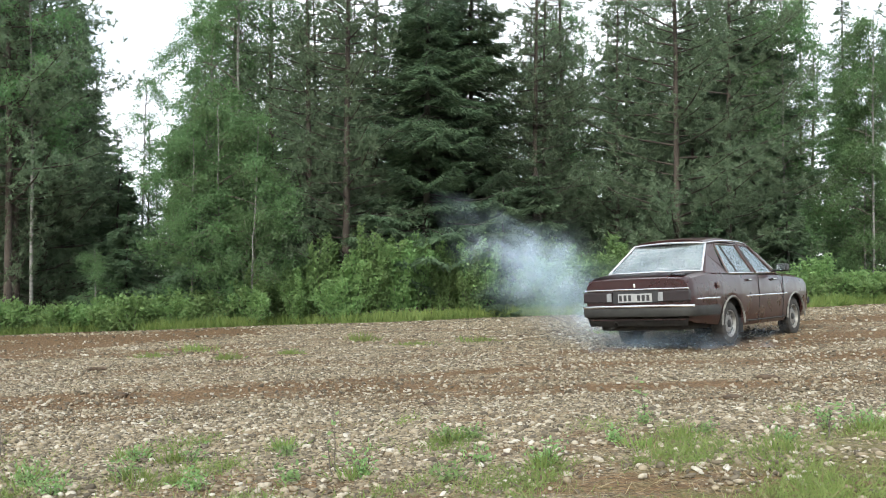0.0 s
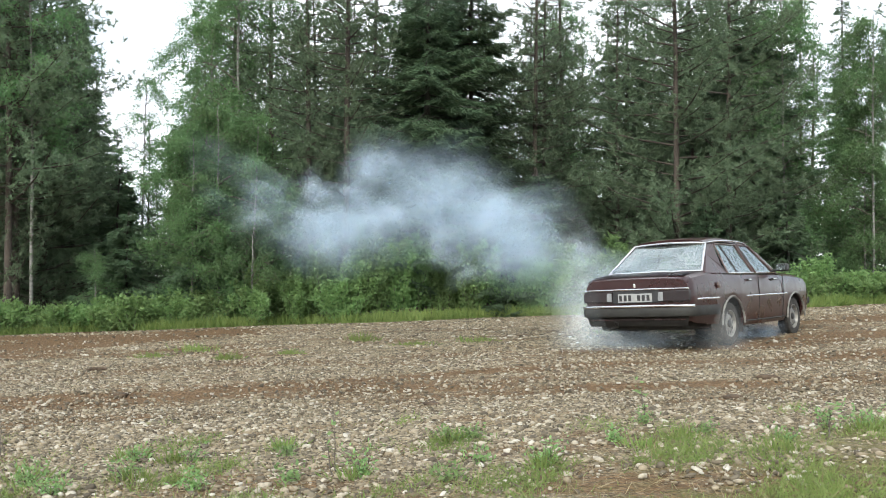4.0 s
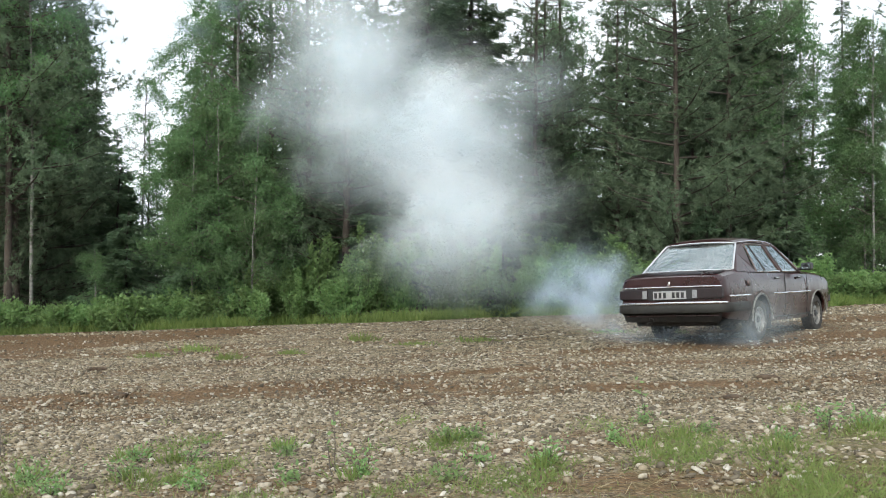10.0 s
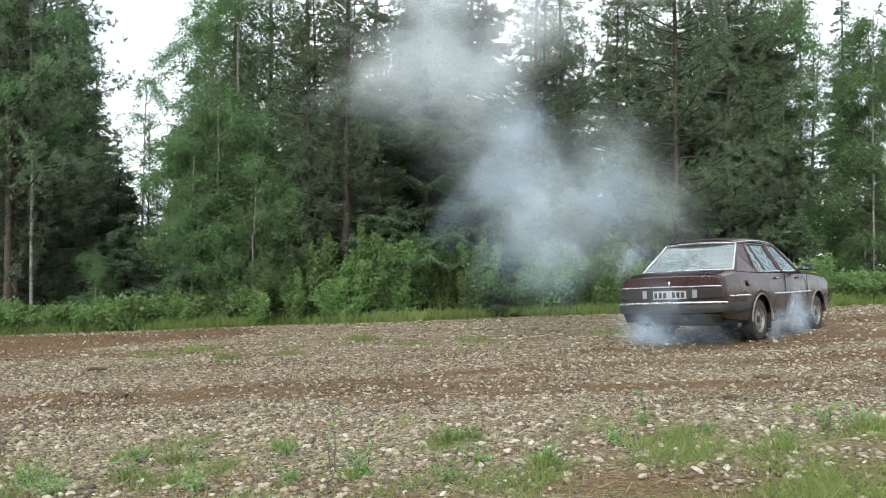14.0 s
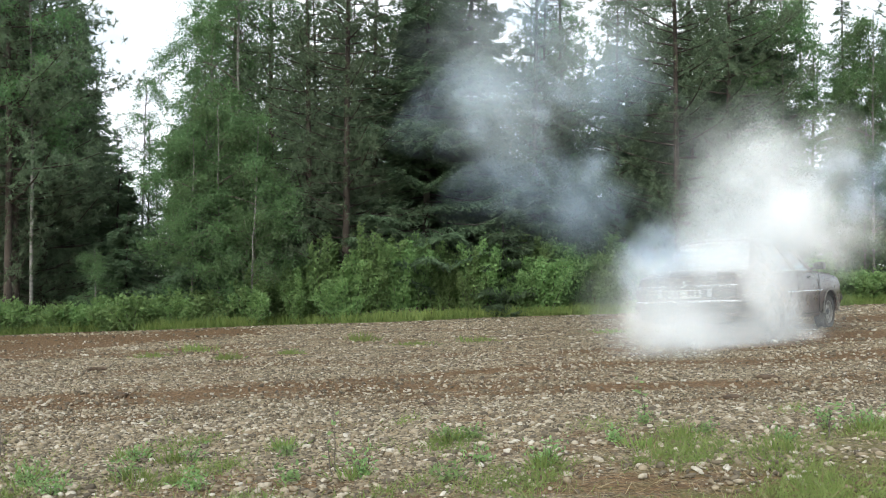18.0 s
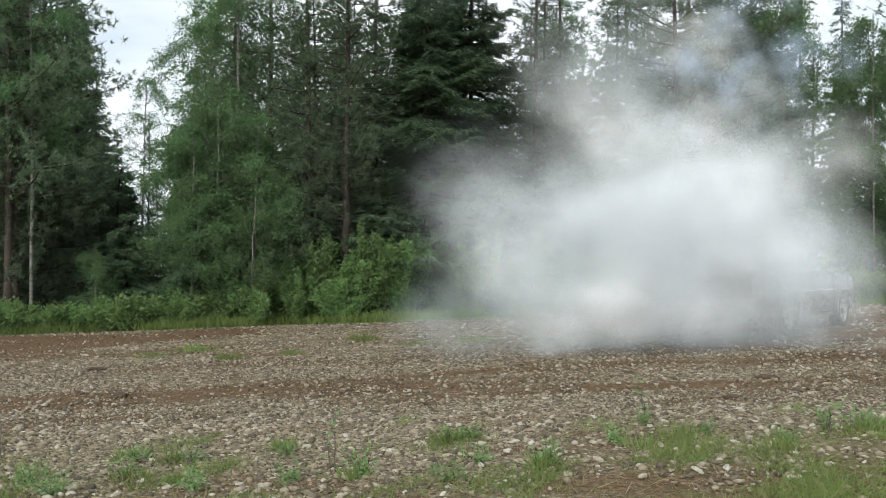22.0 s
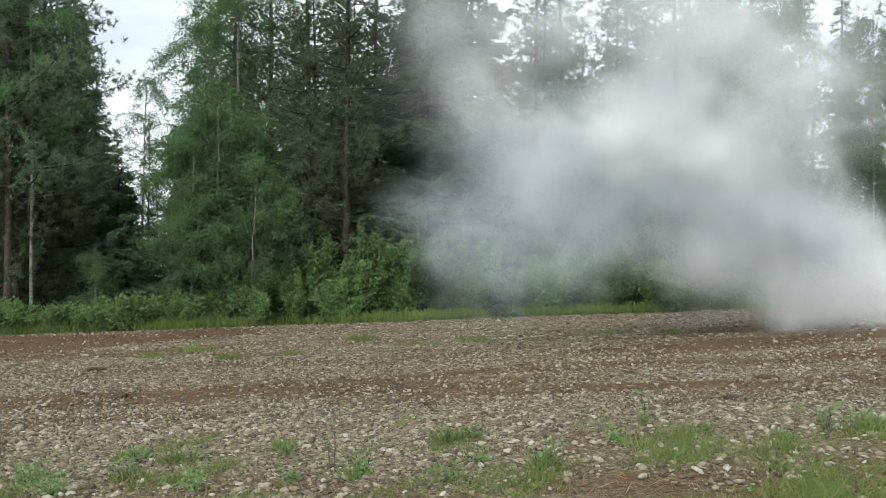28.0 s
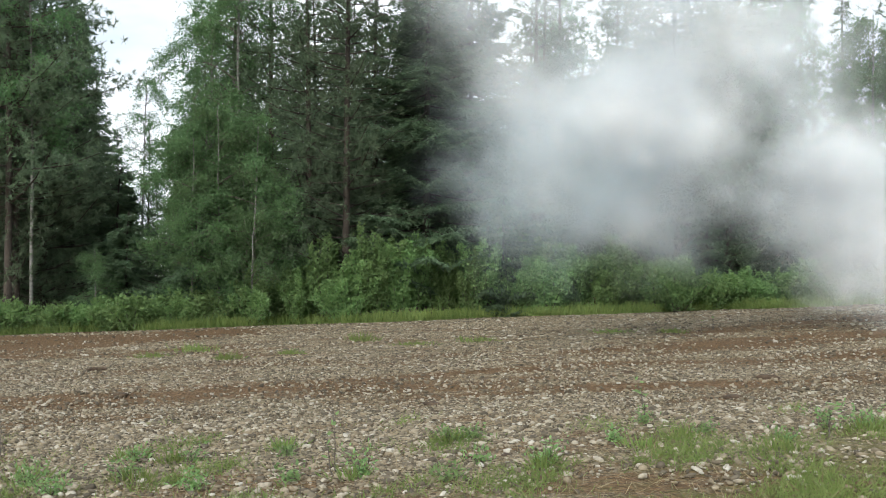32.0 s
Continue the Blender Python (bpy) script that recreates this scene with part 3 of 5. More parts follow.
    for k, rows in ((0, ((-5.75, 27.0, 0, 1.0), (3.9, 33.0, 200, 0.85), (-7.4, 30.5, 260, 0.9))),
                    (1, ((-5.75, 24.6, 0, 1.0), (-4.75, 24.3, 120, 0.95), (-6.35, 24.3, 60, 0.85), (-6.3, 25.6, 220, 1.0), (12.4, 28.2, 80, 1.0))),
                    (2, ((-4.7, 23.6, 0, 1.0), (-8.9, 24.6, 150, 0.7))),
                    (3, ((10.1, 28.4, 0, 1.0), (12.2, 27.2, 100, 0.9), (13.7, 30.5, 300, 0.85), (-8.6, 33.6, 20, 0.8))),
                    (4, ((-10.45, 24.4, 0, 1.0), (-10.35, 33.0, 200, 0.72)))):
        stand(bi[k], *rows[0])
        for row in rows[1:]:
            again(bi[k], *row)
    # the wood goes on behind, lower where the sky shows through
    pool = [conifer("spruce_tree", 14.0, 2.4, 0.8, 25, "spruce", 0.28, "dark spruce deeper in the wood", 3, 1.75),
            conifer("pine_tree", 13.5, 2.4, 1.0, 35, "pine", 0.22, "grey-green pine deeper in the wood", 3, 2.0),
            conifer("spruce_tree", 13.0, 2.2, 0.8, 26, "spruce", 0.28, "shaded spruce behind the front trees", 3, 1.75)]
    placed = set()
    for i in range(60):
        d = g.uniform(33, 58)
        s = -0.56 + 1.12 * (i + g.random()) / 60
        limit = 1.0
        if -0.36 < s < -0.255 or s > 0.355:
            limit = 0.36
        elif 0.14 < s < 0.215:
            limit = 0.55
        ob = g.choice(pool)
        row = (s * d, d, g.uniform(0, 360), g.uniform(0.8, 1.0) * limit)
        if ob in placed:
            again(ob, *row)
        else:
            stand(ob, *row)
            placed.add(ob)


plant_forest()


def plant_edge():
    g = random.Random(8)
    kinds = [bush("willow_bush", 2.0, 0.85, 51, 5200, 0.075, "leafy green willow bush at the clearing's edge"),
             bush("willow_bush", 1.45, 0.9, 52, 4200, 0.07, "low green bush with fresh leaves"),
             bush("raspberry_bush", 0.95, 0.75, 53, 3000, 0.07, "low bright green undergrowth of leafy stems"),
             bush("willow_bush", 2.45, 0.75, 54, 5200, 0.072, "tall bush with upright leafy shoots", None, 0.6)]
    first = set()
    for i in range(84):
        x = -12.0 + 26.0 * (i + g.random() * 0.9) / 84
        tall = -5.0 < x < 5.6
        k = g.choice([0, 0, 3, 3, 1]) if tall else g.choice([2, 2, 2, 1] if x > 0 else [2])
        y = g.uniform(23.3, 24.6) + (0.4 if k in (0, 3) else -0.1)
        s = g.uniform(0.75, 1.15) * (1.0 if x > -4 or not tall else 0.75)
        if k in first:
            again(kinds[k], x, y, g.uniform(0, 360), s)
        else:
            stand(kinds[k], x, y, g.uniform(0, 360), s)
            first.add(k)
    again(kinds[3], -1.75, 24.0, 40, 1.18)
    again(kinds[0], 4.4, 24.2, 75, 1.1)


plant_edge()


def grass_patch(name, x, y, height, width, seed, material, label, lean=0.35, kind="stuff"):
    g = np.random.RandomState(seed)
    n = len(x)
    z = ground_z(x, y) - 0.01
    d = np.column_stack([g.normal(0, lean, n), g.normal(0, lean, n), np.ones(n)])
    v, f = blades(np.column_stack([x, y, z]), d, g.normal(0, 1, (n, 3)), height * g.uniform(0.5, 1.25, n), width * g.uniform(0.6, 1.2, n), 0.35)
    return tagged(new(name, tri_mesh(name, v, f, material)), label, "grass", kind=kind)


def lay_grass():
    g = np.random.RandomState(4)
    n = 42000
    x = g.uniform(-13.5, 14.5, n)
    y = 23.1 + 0.3 * np.sin(x * 1.3) + np.abs(g.normal(0, 0.75, n))
    grass_patch("grass", x, y, 0.26 * g.uniform(0.4, 1.3, n), 0.022, 61, GRASS, "strip of long green grass before the bushes")
    n = 150000
    y = np.sqrt(g.uniform(4.2 ** 2, 7.6 ** 2, n))
    x = g.uniform(-0.5, 0.5, n) * y
    clump = np.sin(x * 4.1 + 1.3 * y) + np.sin(y * 5.3 - x * 2.2) + np.sin(9.0 * x - 3.0 * y) * 0.7 + np.sin(17 * x + 5 * y) * np.sin(13 * y) * 0.6 + g.normal(0, 0.4, n)
    keep = clump + 2.3 * moss_amount(x, y) + g.normal(0, 0.9, n) > 2.15 + 0.9 * np.clip(y - 6.0, 0, 2)
    x, y = x[keep], y[keep]
    n = len(x)
    grass_patch("grass", x, y, 0.055 * g.uniform(0.4, 1.7, n), 0.0055, 62, GRASS, "thin green grass on the mossy near ground", 0.8)
    n = 2600
    y = np.sqrt(g.uniform(4.2 ** 2, 7.2 ** 2, n))
    x = g.uniform(-0.5, 0.5, n) * y
    grass_patch("dry_grass", x, y, 0.10 * g.uniform(0.4, 1.5, n), 0.005, 63, STRAW, "scattered dry straw-coloured grass stalks", 1.5)


lay_grass()


def tuft(x, y, height, wide, seed, label, blades_n=130, material=None):
    """A single tuft of grass standing in the gravel."""
    g = np.random.RandomState(seed)
    n = blades_n
    px, py = g.normal(0, wide * 0.4, n), g.normal(0, wide * 0.4, n)
    d = np.column_stack([px * 2.5 / wide * 0.4 + g.normal(0, 0.25, n), py * 2.5 / wide * 0.4 + g.normal(0, 0.25, n), np.ones(n)])
    v, f = blades(np.column_stack([px, py, np.full(n, -0.012)]), d, g.normal(0, 1, (n, 3)), height * g.uniform(0.5, 1.2, n), 0.0045 * g.uniform(0.6, 1.3, n) * (1 + y / 7), 0.35)
    ob = new("grass_tuft", tri_mesh("grass_tuft", v, f, material or GRASS))
    ob.location = (x, y, float(ground_z(x, y)))
    return tagged(ob, label, "grass tuft", kind="stuff")


def sapling(x, y, h, seed, leaves, label, lean=0.1):
    """A thin shoot with a few leaves towards its tip."""
    g = np.random.RandomState(seed)
    root = thing("sapling", label, "sapling", "seedlings in the gravel")
    s = np.linspace(0, 1, 8)[:, None]
    stems = []
    for i in range(2):
        a = g.uniform(0, 6.28)
        side = np.array([[math.cos(a), 0.4 * math.sin(a), 0]]) * (lean + 0.10 * i)
        k = h * (1.0 if i == 0 else 0.8)
        q = side * k * s ** 1.5 * 2 + np.array([[0, 0, k]]) * s + np.cumsum(g.normal(0, 0.006, (8, 3)), axis=0) - np.array([[0, 0, 0.02]])
        stems.append(q)
        v, f = tubes([(q, 0.0035 * (1 - 0.75 * s[:, 0]) + 0.0008)], 5)
        part("stem", tri_mesh("stem", v, f, TWIG, True), None, root)
    for j in range(leaves):
        q = stems[j % 2]
        i = g.randint(4, 8) if g.rand() < 0.75 else g.randint(2, 5)
        p = q[i] + g.normal(0, 0.012, 3)
        d = np.array([g.normal(0, 1), g.normal(0, 1), g.uniform(0.0, 1.0)])
        v, f = blades(p[None], d[None], np.array([[g.normal(0, 0.4), g.normal(0, 0.4) - 0.5, 1.0]]), g.uniform(0.03, 0.055), g.uniform(0.018, 0.034))
        part("leaf", tri_mesh("leaf", v, f, SHRUB), None, root)
    root.location = (x, y, float(ground_z(x, y)))
    return root


def herb(x, y, wide, h, seed):
    """A low weed: short stems from one root, each with small broad leaves."""
    g = np.random.RandomState(seed)
    root = thing("weed", "low broad-leaved green weed between the stones", "weed", "weeds in the gravel")
    k = 9
    az, out = g.uniform(0, 6.28, k), wide * g.uniform(0.2, 1.0, k)
    s = np.linspace(0, 1, 5)[:, None]
    stems = [np.array([[math.cos(a) * o, math.sin(a) * o, 0]]) * s ** 1.2 + np.array([[0, 0, h * g.uniform(0.5, 1.1)]]) * s - np.array([[0, 0, 0.012]]) for a, o in zip(az, out)]
    v, f = tubes([(q, 0.002 * (1 - 0.6 * s[:, 0])) for q in stems], 3)
    part("stem_clump", tri_mesh("stem_clump", v, f, TWIG, True), None, root)
    stems = np.array(stems)
    n = int(500 * wide + 50)
    pos = stems[g.randint(0, k, n), g.randint(1, 5, n)] + g.normal(0, 0.022, (n, 3))
    pos[:, 2] = np.abs(pos[:, 2])
    d = g.normal(0, 1, (n, 3)) + np.array([[0, 0, 0.5]])
    v, f = blades(pos, d, g.normal(0, 0.6, (n, 3)) + np.array([[0, -0.3, 1.0]]), g.uniform(0.018, 0.040, n), g.uniform(0.009, 0.020, n))
    part("leaves", tri_mesh("leaves", v, f, SHRUB), None, root)
    root.location = (x, y, float(ground_z(x, y)))
    return root


def near_plants():
    for i, (x, y, h, w) in enumerate(((-1.38, 16.3, 0.20, 0.30), (-4.0, 15.6, 0.17, 0.45), (-3.0, 13.5, 0.14, 0.22), (-2.25, 14.2, 0.10, 0.20), (0.5, 15.4, 0.13, 0.35), (3.8, 15.9, 0.10, 0.3), (-0.4, 15.2, 0.09, 0.4),
                                      (-4.4, 14.6, 0.10, 0.3), (2.9, 16.4, 0.10, 0.4))):
        tuft(x, y, h, w, 200 + i, "green grass tuft growing in the gravel")
    for i, (x, y, h, w) in enumerate(((-2.0, 6.2, 0.10, 0.14), (-1.68, 6.0, 0.11, 0.10), (-1.05, 6.35, 0.10, 0.12), (0.03, 6.25, 0.12, 0.12), (0.10, 6.4, 0.10, 0.1), (0.56, 5.4, 0.12, 0.10), (-1.75, 5.5, 0.10, 0.16),
                                      (1.55, 6.2, 0.10, 0.16), (2.0, 5.6, 0.12, 0.2), (-2.4, 5.6, 0.13, 0.22), (-0.5, 5.35, 0.11, 0.12), (2.75, 6.3, 0.12, 0.2), (1.2, 5.9, 0.09, 0.14))):
        tuft(x, y, h, w, 220 + i, "low green tuft among pale stones", 90)
    for i, (x, y, w, h) in enumerate(((0.06, 6.25, 0.15, 0.11), (0.20, 6.35, 0.10, 0.09), (0.58, 5.45, 0.12, 0.13), (2.50, 6.30, 0.16, 0.17), (-0.45, 5.35, 0.14, 0.16), (-1.0, 6.05, 0.10, 0.09), (-1.95, 6.1, 0.10, 0.10),
                                     (-1.55, 6.0, 0.10, 0.10), (-1.85, 5.6, 0.14, 0.10), (-2.35, 5.45, 0.20, 0.13), (-2.1, 5.2, 0.18, 0.12), (1.40, 6.75, 0.12, 0.10), (2.85, 6.4, 0.20, 0.13), (1.7, 6.3, 0.12, 0.08),
                                     (0.22, 5.6, 0.08, 0.09), (1.1, 6.1, 0.10, 0.07), (-0.85, 5.3, 0.14, 0.10), (2.1, 5.9, 0.12, 0.09), (-1.35, 5.2, 0.16, 0.11), (0.05, 5.15, 0.12, 0.10))):
        herb(x, y, w, h, 500 + i)
    for x, y, h, seed, n, label in ((-0.62, 5.45, 0.38, 301, 9, "thin birch seedling with a few broad leaves"), (1.43, 6.82, 0.31, 302, 14, "small leafy seedling with a crooked stem"),
                                    (2.45, 6.15, 0.20, 303, 16, "low leafy seedling among the grass"), (-2.86, 6.3, 0.26, 304, 0, "bare dark twig standing in the gravel"),
                                    (4.15, 15.4, 0.35, 305, 2, "bare thin twig by the wheel track"), (3.6, 16.2, 0.30, 306, 3, "thin reddish twig in the gravel"), (4.6, 16.4, 0.32, 307, 3, "thin reddish twig in the gravel"), (0.62, 5.5, 0.14, 308, 18, "low leafy green seedling in stones")):
        sapling(x, y, h, seed, n, label)
    for i, (x, y, r) in enumerate(((0.38, 5.75, 0.03), (0.62, 5.85, 0.03), (1.15, 6.5, 0.03), (1.75, 6.55, 0.03), (-0.1, 8.2, 0.05), (2.4, 8.0, 0.06), (-3.2, 9.6, 0.06), (3.1, 9.2, 0.07), (-4.6, 12.8, 0.08), (1.9, 9.9, 0.06))):
        g = np.random.RandomState(400 + i)
        v, f = ico(2)
        v = v * (1 + g.uniform(-0.3, 0.3, (len(v), 1))) * np.array([[r * 1.6, r, r * 0.42]])
        ob = new("earth_clod", tri_mesh("earth_clod", v, f, CLOD, False))
        ob.location, ob.rotation_euler = (x, y, float(ground_z(x, y)) + r * 0.05), (0, 0, g.uniform(0, 3))
        tagged(ob, "dark brown clod of turned earth", "clod", "clods of earth")


CLOD = plain("turned_earth", (0.040, 0.026, 0.016), (0.13, 0.088, 0.055), 0.95, 0, 14, 0.8)
near_plants()

# ---- the car: an old dark red four-door saloon ----
PAINT = plain("dark_red_paint", (0.022, 0.0048, 0.0056), (0.027, 0.0065, 0.0070), 0.30, 0.0, 0.35, 0.0, 0.35)
LIGHT_RED = plain("lighter_red_paint", (0.045, 0.018, 0.016), (0.075, 0.040, 0.034), 0.30, 0.0, 0.5, 0.0, 0.3)
CHROME = plain("worn_chrome", (0.62, 0.62, 0.62), (0.80, 0.80, 0.80), 0.22, 1.0, 12.0)
TRIM_BLACK = plain("black_trim", (0.012, 0.012, 0.013), (0.030, 0.030, 0.032), 0.5, 0.0, 9.0, 0.05)
RUBBER = plain("tyre_rubber", (0.016, 0.015, 0.014), (0.050, 0.044, 0.038), 0.85, 0.0, 14.0, 0.3)
BUMPER = plain("dull_bumper_plastic", (0.012, 0.0115, 0.0105), (0.026, 0.025, 0.022), 0.72, 0.0, 9.0, 0.1)
RIM_STEEL = plain("dusty_steel_rim", (0.13, 0.125, 0.115), (0.28, 0.27, 0.25), 0.55, 0.4, 16.0, 0.1)
UNDER = plain("dark_underbody", (0.010, 0.009, 0.008), (0.028, 0.024, 0.020), 0.9, 0.0, 9.0, 0.2)
LAMP_RED = plain("dark_tail_lamp", (0.008, 0.005, 0.006), (0.018, 0.009, 0.010), 0.5, 0.0, 20.0)
LAMP_CLEAR = plain("milky_lamp_lens", (0.14, 0.145, 0.15), (0.26, 0.265, 0.27), 0.4, 0.0, 25.0)
PLATE_WHITE = plain("plate_white", (0.24, 0.245, 0.24), (0.33, 0.33, 0.32), 0.5, 0.0, 15.0)
# metal toned down: the dark wood mirrored in it is put into its colour
MIRROR = plain("mirror_face", (0.16, 0.17, 0.17), (0.24, 0.25, 0.25), 0.15, 1.0, 9.0)
CLOTH = plain("seat_cloth", (0.030, 0.028, 0.028), (0.065, 0.060, 0.058), 0.9, 0.0, 12.0, 0.2)


def glass_material():
    m, nt, out = shader("window_glass")
    g = node(nt, "BsdfGlossy", Roughness=0.03, Color=(0.9, 0.95, 0.97, 1))
    t = node(nt, "BsdfTransparent", Color=(0.62, 0.68, 0.68, 1))
    dust = node(nt, "BsdfDiffuse", Color=(0.34, 0.38, 0.38, 1))
    fr = node(nt, "Fresnel", IOR=1.55)
    mx = node(nt, "MixShader")
    nt.links.new(maths(nt, "ADD", maths(nt, "MULTIPLY", fr.outputs[0], 0.5), 0.02), mx.inputs[0])
    nt.links.new(t.outputs[0], mx.inputs[1])
    nt.links.new(g.outputs[0], mx.inputs[2])
    film = node(nt, "MixShader")
    nt.links.new(span(nt, noise_tex(nt, 3.5, 4), 0.3, 0.7, 0.05, 0.15), film.inputs[0])
    nt.links.new(mx.outputs[0], film.inputs[1])
    nt.links.new(dust.outputs[0], film.inputs[2])
    nt.links.new(film.outputs[0], out.inputs["Surface"])
    return m


GLASS = glass_material()
REAR, NOSE, BASE = -1.16, 3.20, 2.40


def at(table, x):
    """Piecewise smooth lookup of a station table ((x, value), ...)."""
    return float(np.interp(x, [p[0] for p in table], [p[1] for p in table]))


BELT = ((-1.16, 0.895), (-1.08, 0.925), (-0.62, 0.975), (0.2, 0.955), (1.7, 0.935), (2.3, 0.915), (2.9, 0.875), (3.08, 0.845), (3.2, 0.78))
HALF = ((-1.16, 0.735), (-1.08, 0.775), (-0.6, 0.81), (0.3, 0.83), (1.6, 0.83), (2.5, 0.815), (3.0, 0.785), (3.2, 0.735))
FLOOR = ((-1.16, 0.38), (-1.0, 0.335), (-0.5, 0.29), (0.5, 0.235), (1.9, 0.235), (2.8, 0.26), (3.2, 0.32))


def low_edge(x):
    """Lower edge of the body side, cut up round the wheels."""
    z = at(FLOOR, x)
    for xw, r in ((0.0, 0.36), (BASE, 0.36)):
        d = abs(x - xw)
        if d < r:
            z = max(z, 0.27 + math.sqrt(r * r - d * d))
    return z


def body_shell(x0, x1, n, closed_rear=False, closed_front=False):
    """Outer skin between two stations: sides with a waist crease and a flat deck."""
    bm = bmesh.new()
    xs = sorted(set([x0 + (x1 - x0) * i / n for i in range(n + 1)] + [v for xw in (0.0, BASE) for k in range(-10, 11) for v in [xw + 0.36 * math.sin(k * math.pi / 20)] if x0 < v < x1]))
    rows = []
    for x in xs:
        b, h, lo = at(BELT, x), at(HALF, x), low_edge(x)
        fl = at(FLOOR, x)

        def wide(z):
            t = (z - fl) / (b - fl)
            return h * (0.955 + 0.045 * math.sin(min(max(t, 0), 1) * math.pi * 0.86)) - 0.05 * max(t - 0.82, 0) ** 1.5 / 0.18 ** 1.5 * 0.8
        side = [lo + (b - 0.025 - lo) * k / 9 for k in range(10)]
        pts = [(wide(z) - (0.02 if k == 0 else 0.0), z) for k, z in enumerate(side)]
        pts += [(wide(b) - 0.030, b - 0.006), (h * 0.86, b + 0.006), (h * 0.5, b + 0.016), (0.0, b + 0.020)]
        full = [(-y, z) for y, z in pts] + [(y, z) for y, z in reversed(pts[:-1])]
        rows.append([bm.verts.new((x, y, z)) for y, z in full])
    for a, b in zip(rows, rows[1:]):
        for k in range(len(a) - 1):
            bm.faces.new((a[k], a[k + 1], b[k + 1], b[k]))
    for flag, row in ((closed_rear, rows[0]), (closed_front, rows[-1])):
        if flag:
            bm.faces.new(row)
    bmesh.ops.recalc_face_normals(bm, faces=bm.faces)
    return smooth_all(bm, 32)


def sheet(corners, thick=0.012, bulge=0.0, cuts=1, ease=0.0):
    """A pane or panel through four corners, with thickness and an outward swell."""
    bm = bmesh.new()
    a, b, c, d = (Vector(p) for p in corners)
    nrm = (b - a).cross(d - a).normalized()
    n = 8 if cuts else 1
    grid = []
    for i in range(n + 1):
        u = i / n
        grid.append([])
        for j in range(n + 1):
            v = j / n
            p = (a.lerp(b, u)).lerp(d.lerp(c, u), v)
            grid[-1].append(bm.verts.new(p + nrm * bulge * 16 * u * (1 - u) * v * (1 - v)))
    for i in range(n):
        for j in range(n):
            bm.faces.new((grid[i][j], grid[i + 1][j], grid[i + 1][j + 1], grid[i][j + 1]))
    bmesh.ops.solidify(bm, geom=bm.faces[:], thickness=thick)
    return smooth_all(bm, 40)


def rod(points, r, sides=8, flat=1.0):
    v, f = tubes([(np.array(points, dtype=float), np.full(len(points), r))], sides)
    bm = bmesh.new()
    vs = [bm.verts.new(p) for p in v]
    for t in f:
        bm.faces.new([vs[i] for i in t])
    for ring in (vs[:sides], vs[-sides:]):
        bm.faces.new(ring)
    bmesh.ops.recalc_face_normals(bm, faces=bm.faces)
    return smooth_all(bm, 50)


def lathe(profile, segs=36):
    """Turns (radius, y) about the axle."""
    bm = bmesh.new()
    rings = [[bm.verts.new((r * math.cos(k * 2 * math.pi / segs), y, r * math.sin(k * 2 * math.pi / segs))) for k in range(segs)] for r, y in profile]
    for a, b in zip(rings, rings[1:]):
        for k in range(segs):
            bm.faces.new((a[k], a[(k + 1) % segs], b[(k + 1) % segs], b[k]))
    bmesh.ops.recalc_face_normals(bm, faces=bm.faces)
    return smooth_all(bm, 35)


def make_wheel(car, x, side):
    """Wheel with a blocky tread and a slotted steel rim; side is +1 on the driver's left."""
    w = new("wheel")
    w.parent = car
    s = side
    tyre = lathe([(0.178, -0.075 * s), (0.195, -0.088 * s), (0.245, -0.090 * s), (0.275, -0.078 * s), (0.285, -0.05 * s), (0.285, 0.05 * s),
                  (0.275, 0.078 * s), (0.245, 0.090 * s), (0.195, 0.088 * s), (0.178, 0.075 * s)], 40)
    for k in range(40):
        a = k * 2 * math.pi / 40
        for yy in (-0.045, 0.0, 0.045):
            m = Matrix.Rotation(-a + yy, 4, "Y") @ Matrix.Translation((0.286, yy, 0)) @ Matrix.Diagonal((0.012, 0.036, 0.026, 1))
            bmesh.ops.create_cube(tyre, size=1.0, matrix=m)
    part("tyre", tyre, RUBBER, w)
    rim = lathe([(0.180, -0.075 * s), (0.176, 0.060 * s), (0.184, 0.078 * s), (0.172, 0.080 * s), (0.160, 0.055 * s), (0.150, 0.035 * s), (0.105, 0.058 * s), (0.070, 0.062 * s), (0.045, 0.045 * s), (0.0005, 0.045 * s)], 36)
    part("rim", rim, RIM_STEEL, w)
    part("hub_cap", lathe([(0.048, 0.044 * s), (0.046, 0.066 * s), (0.030, 0.076 * s), (0.0005, 0.078 * s)], 20), TRIM_BLACK, w)
    # solid black blocks stand for the shade inside the rim's slots
    for k in range(10):
        a = k * 2 * math.pi / 10
        bm = bmesh.new()
        m = Matrix.Rotation(-a, 4, "Y") @ Matrix.Translation((0.128, 0.049 * s, 0)) @ Matrix.Diagonal((0.030, 0.006, 0.036, 1))
        bmesh.ops.create_cube(bm, size=1.0, matrix=m)
        part("rim_slot_shade", bm, TRIM_BLACK, w)
    return w


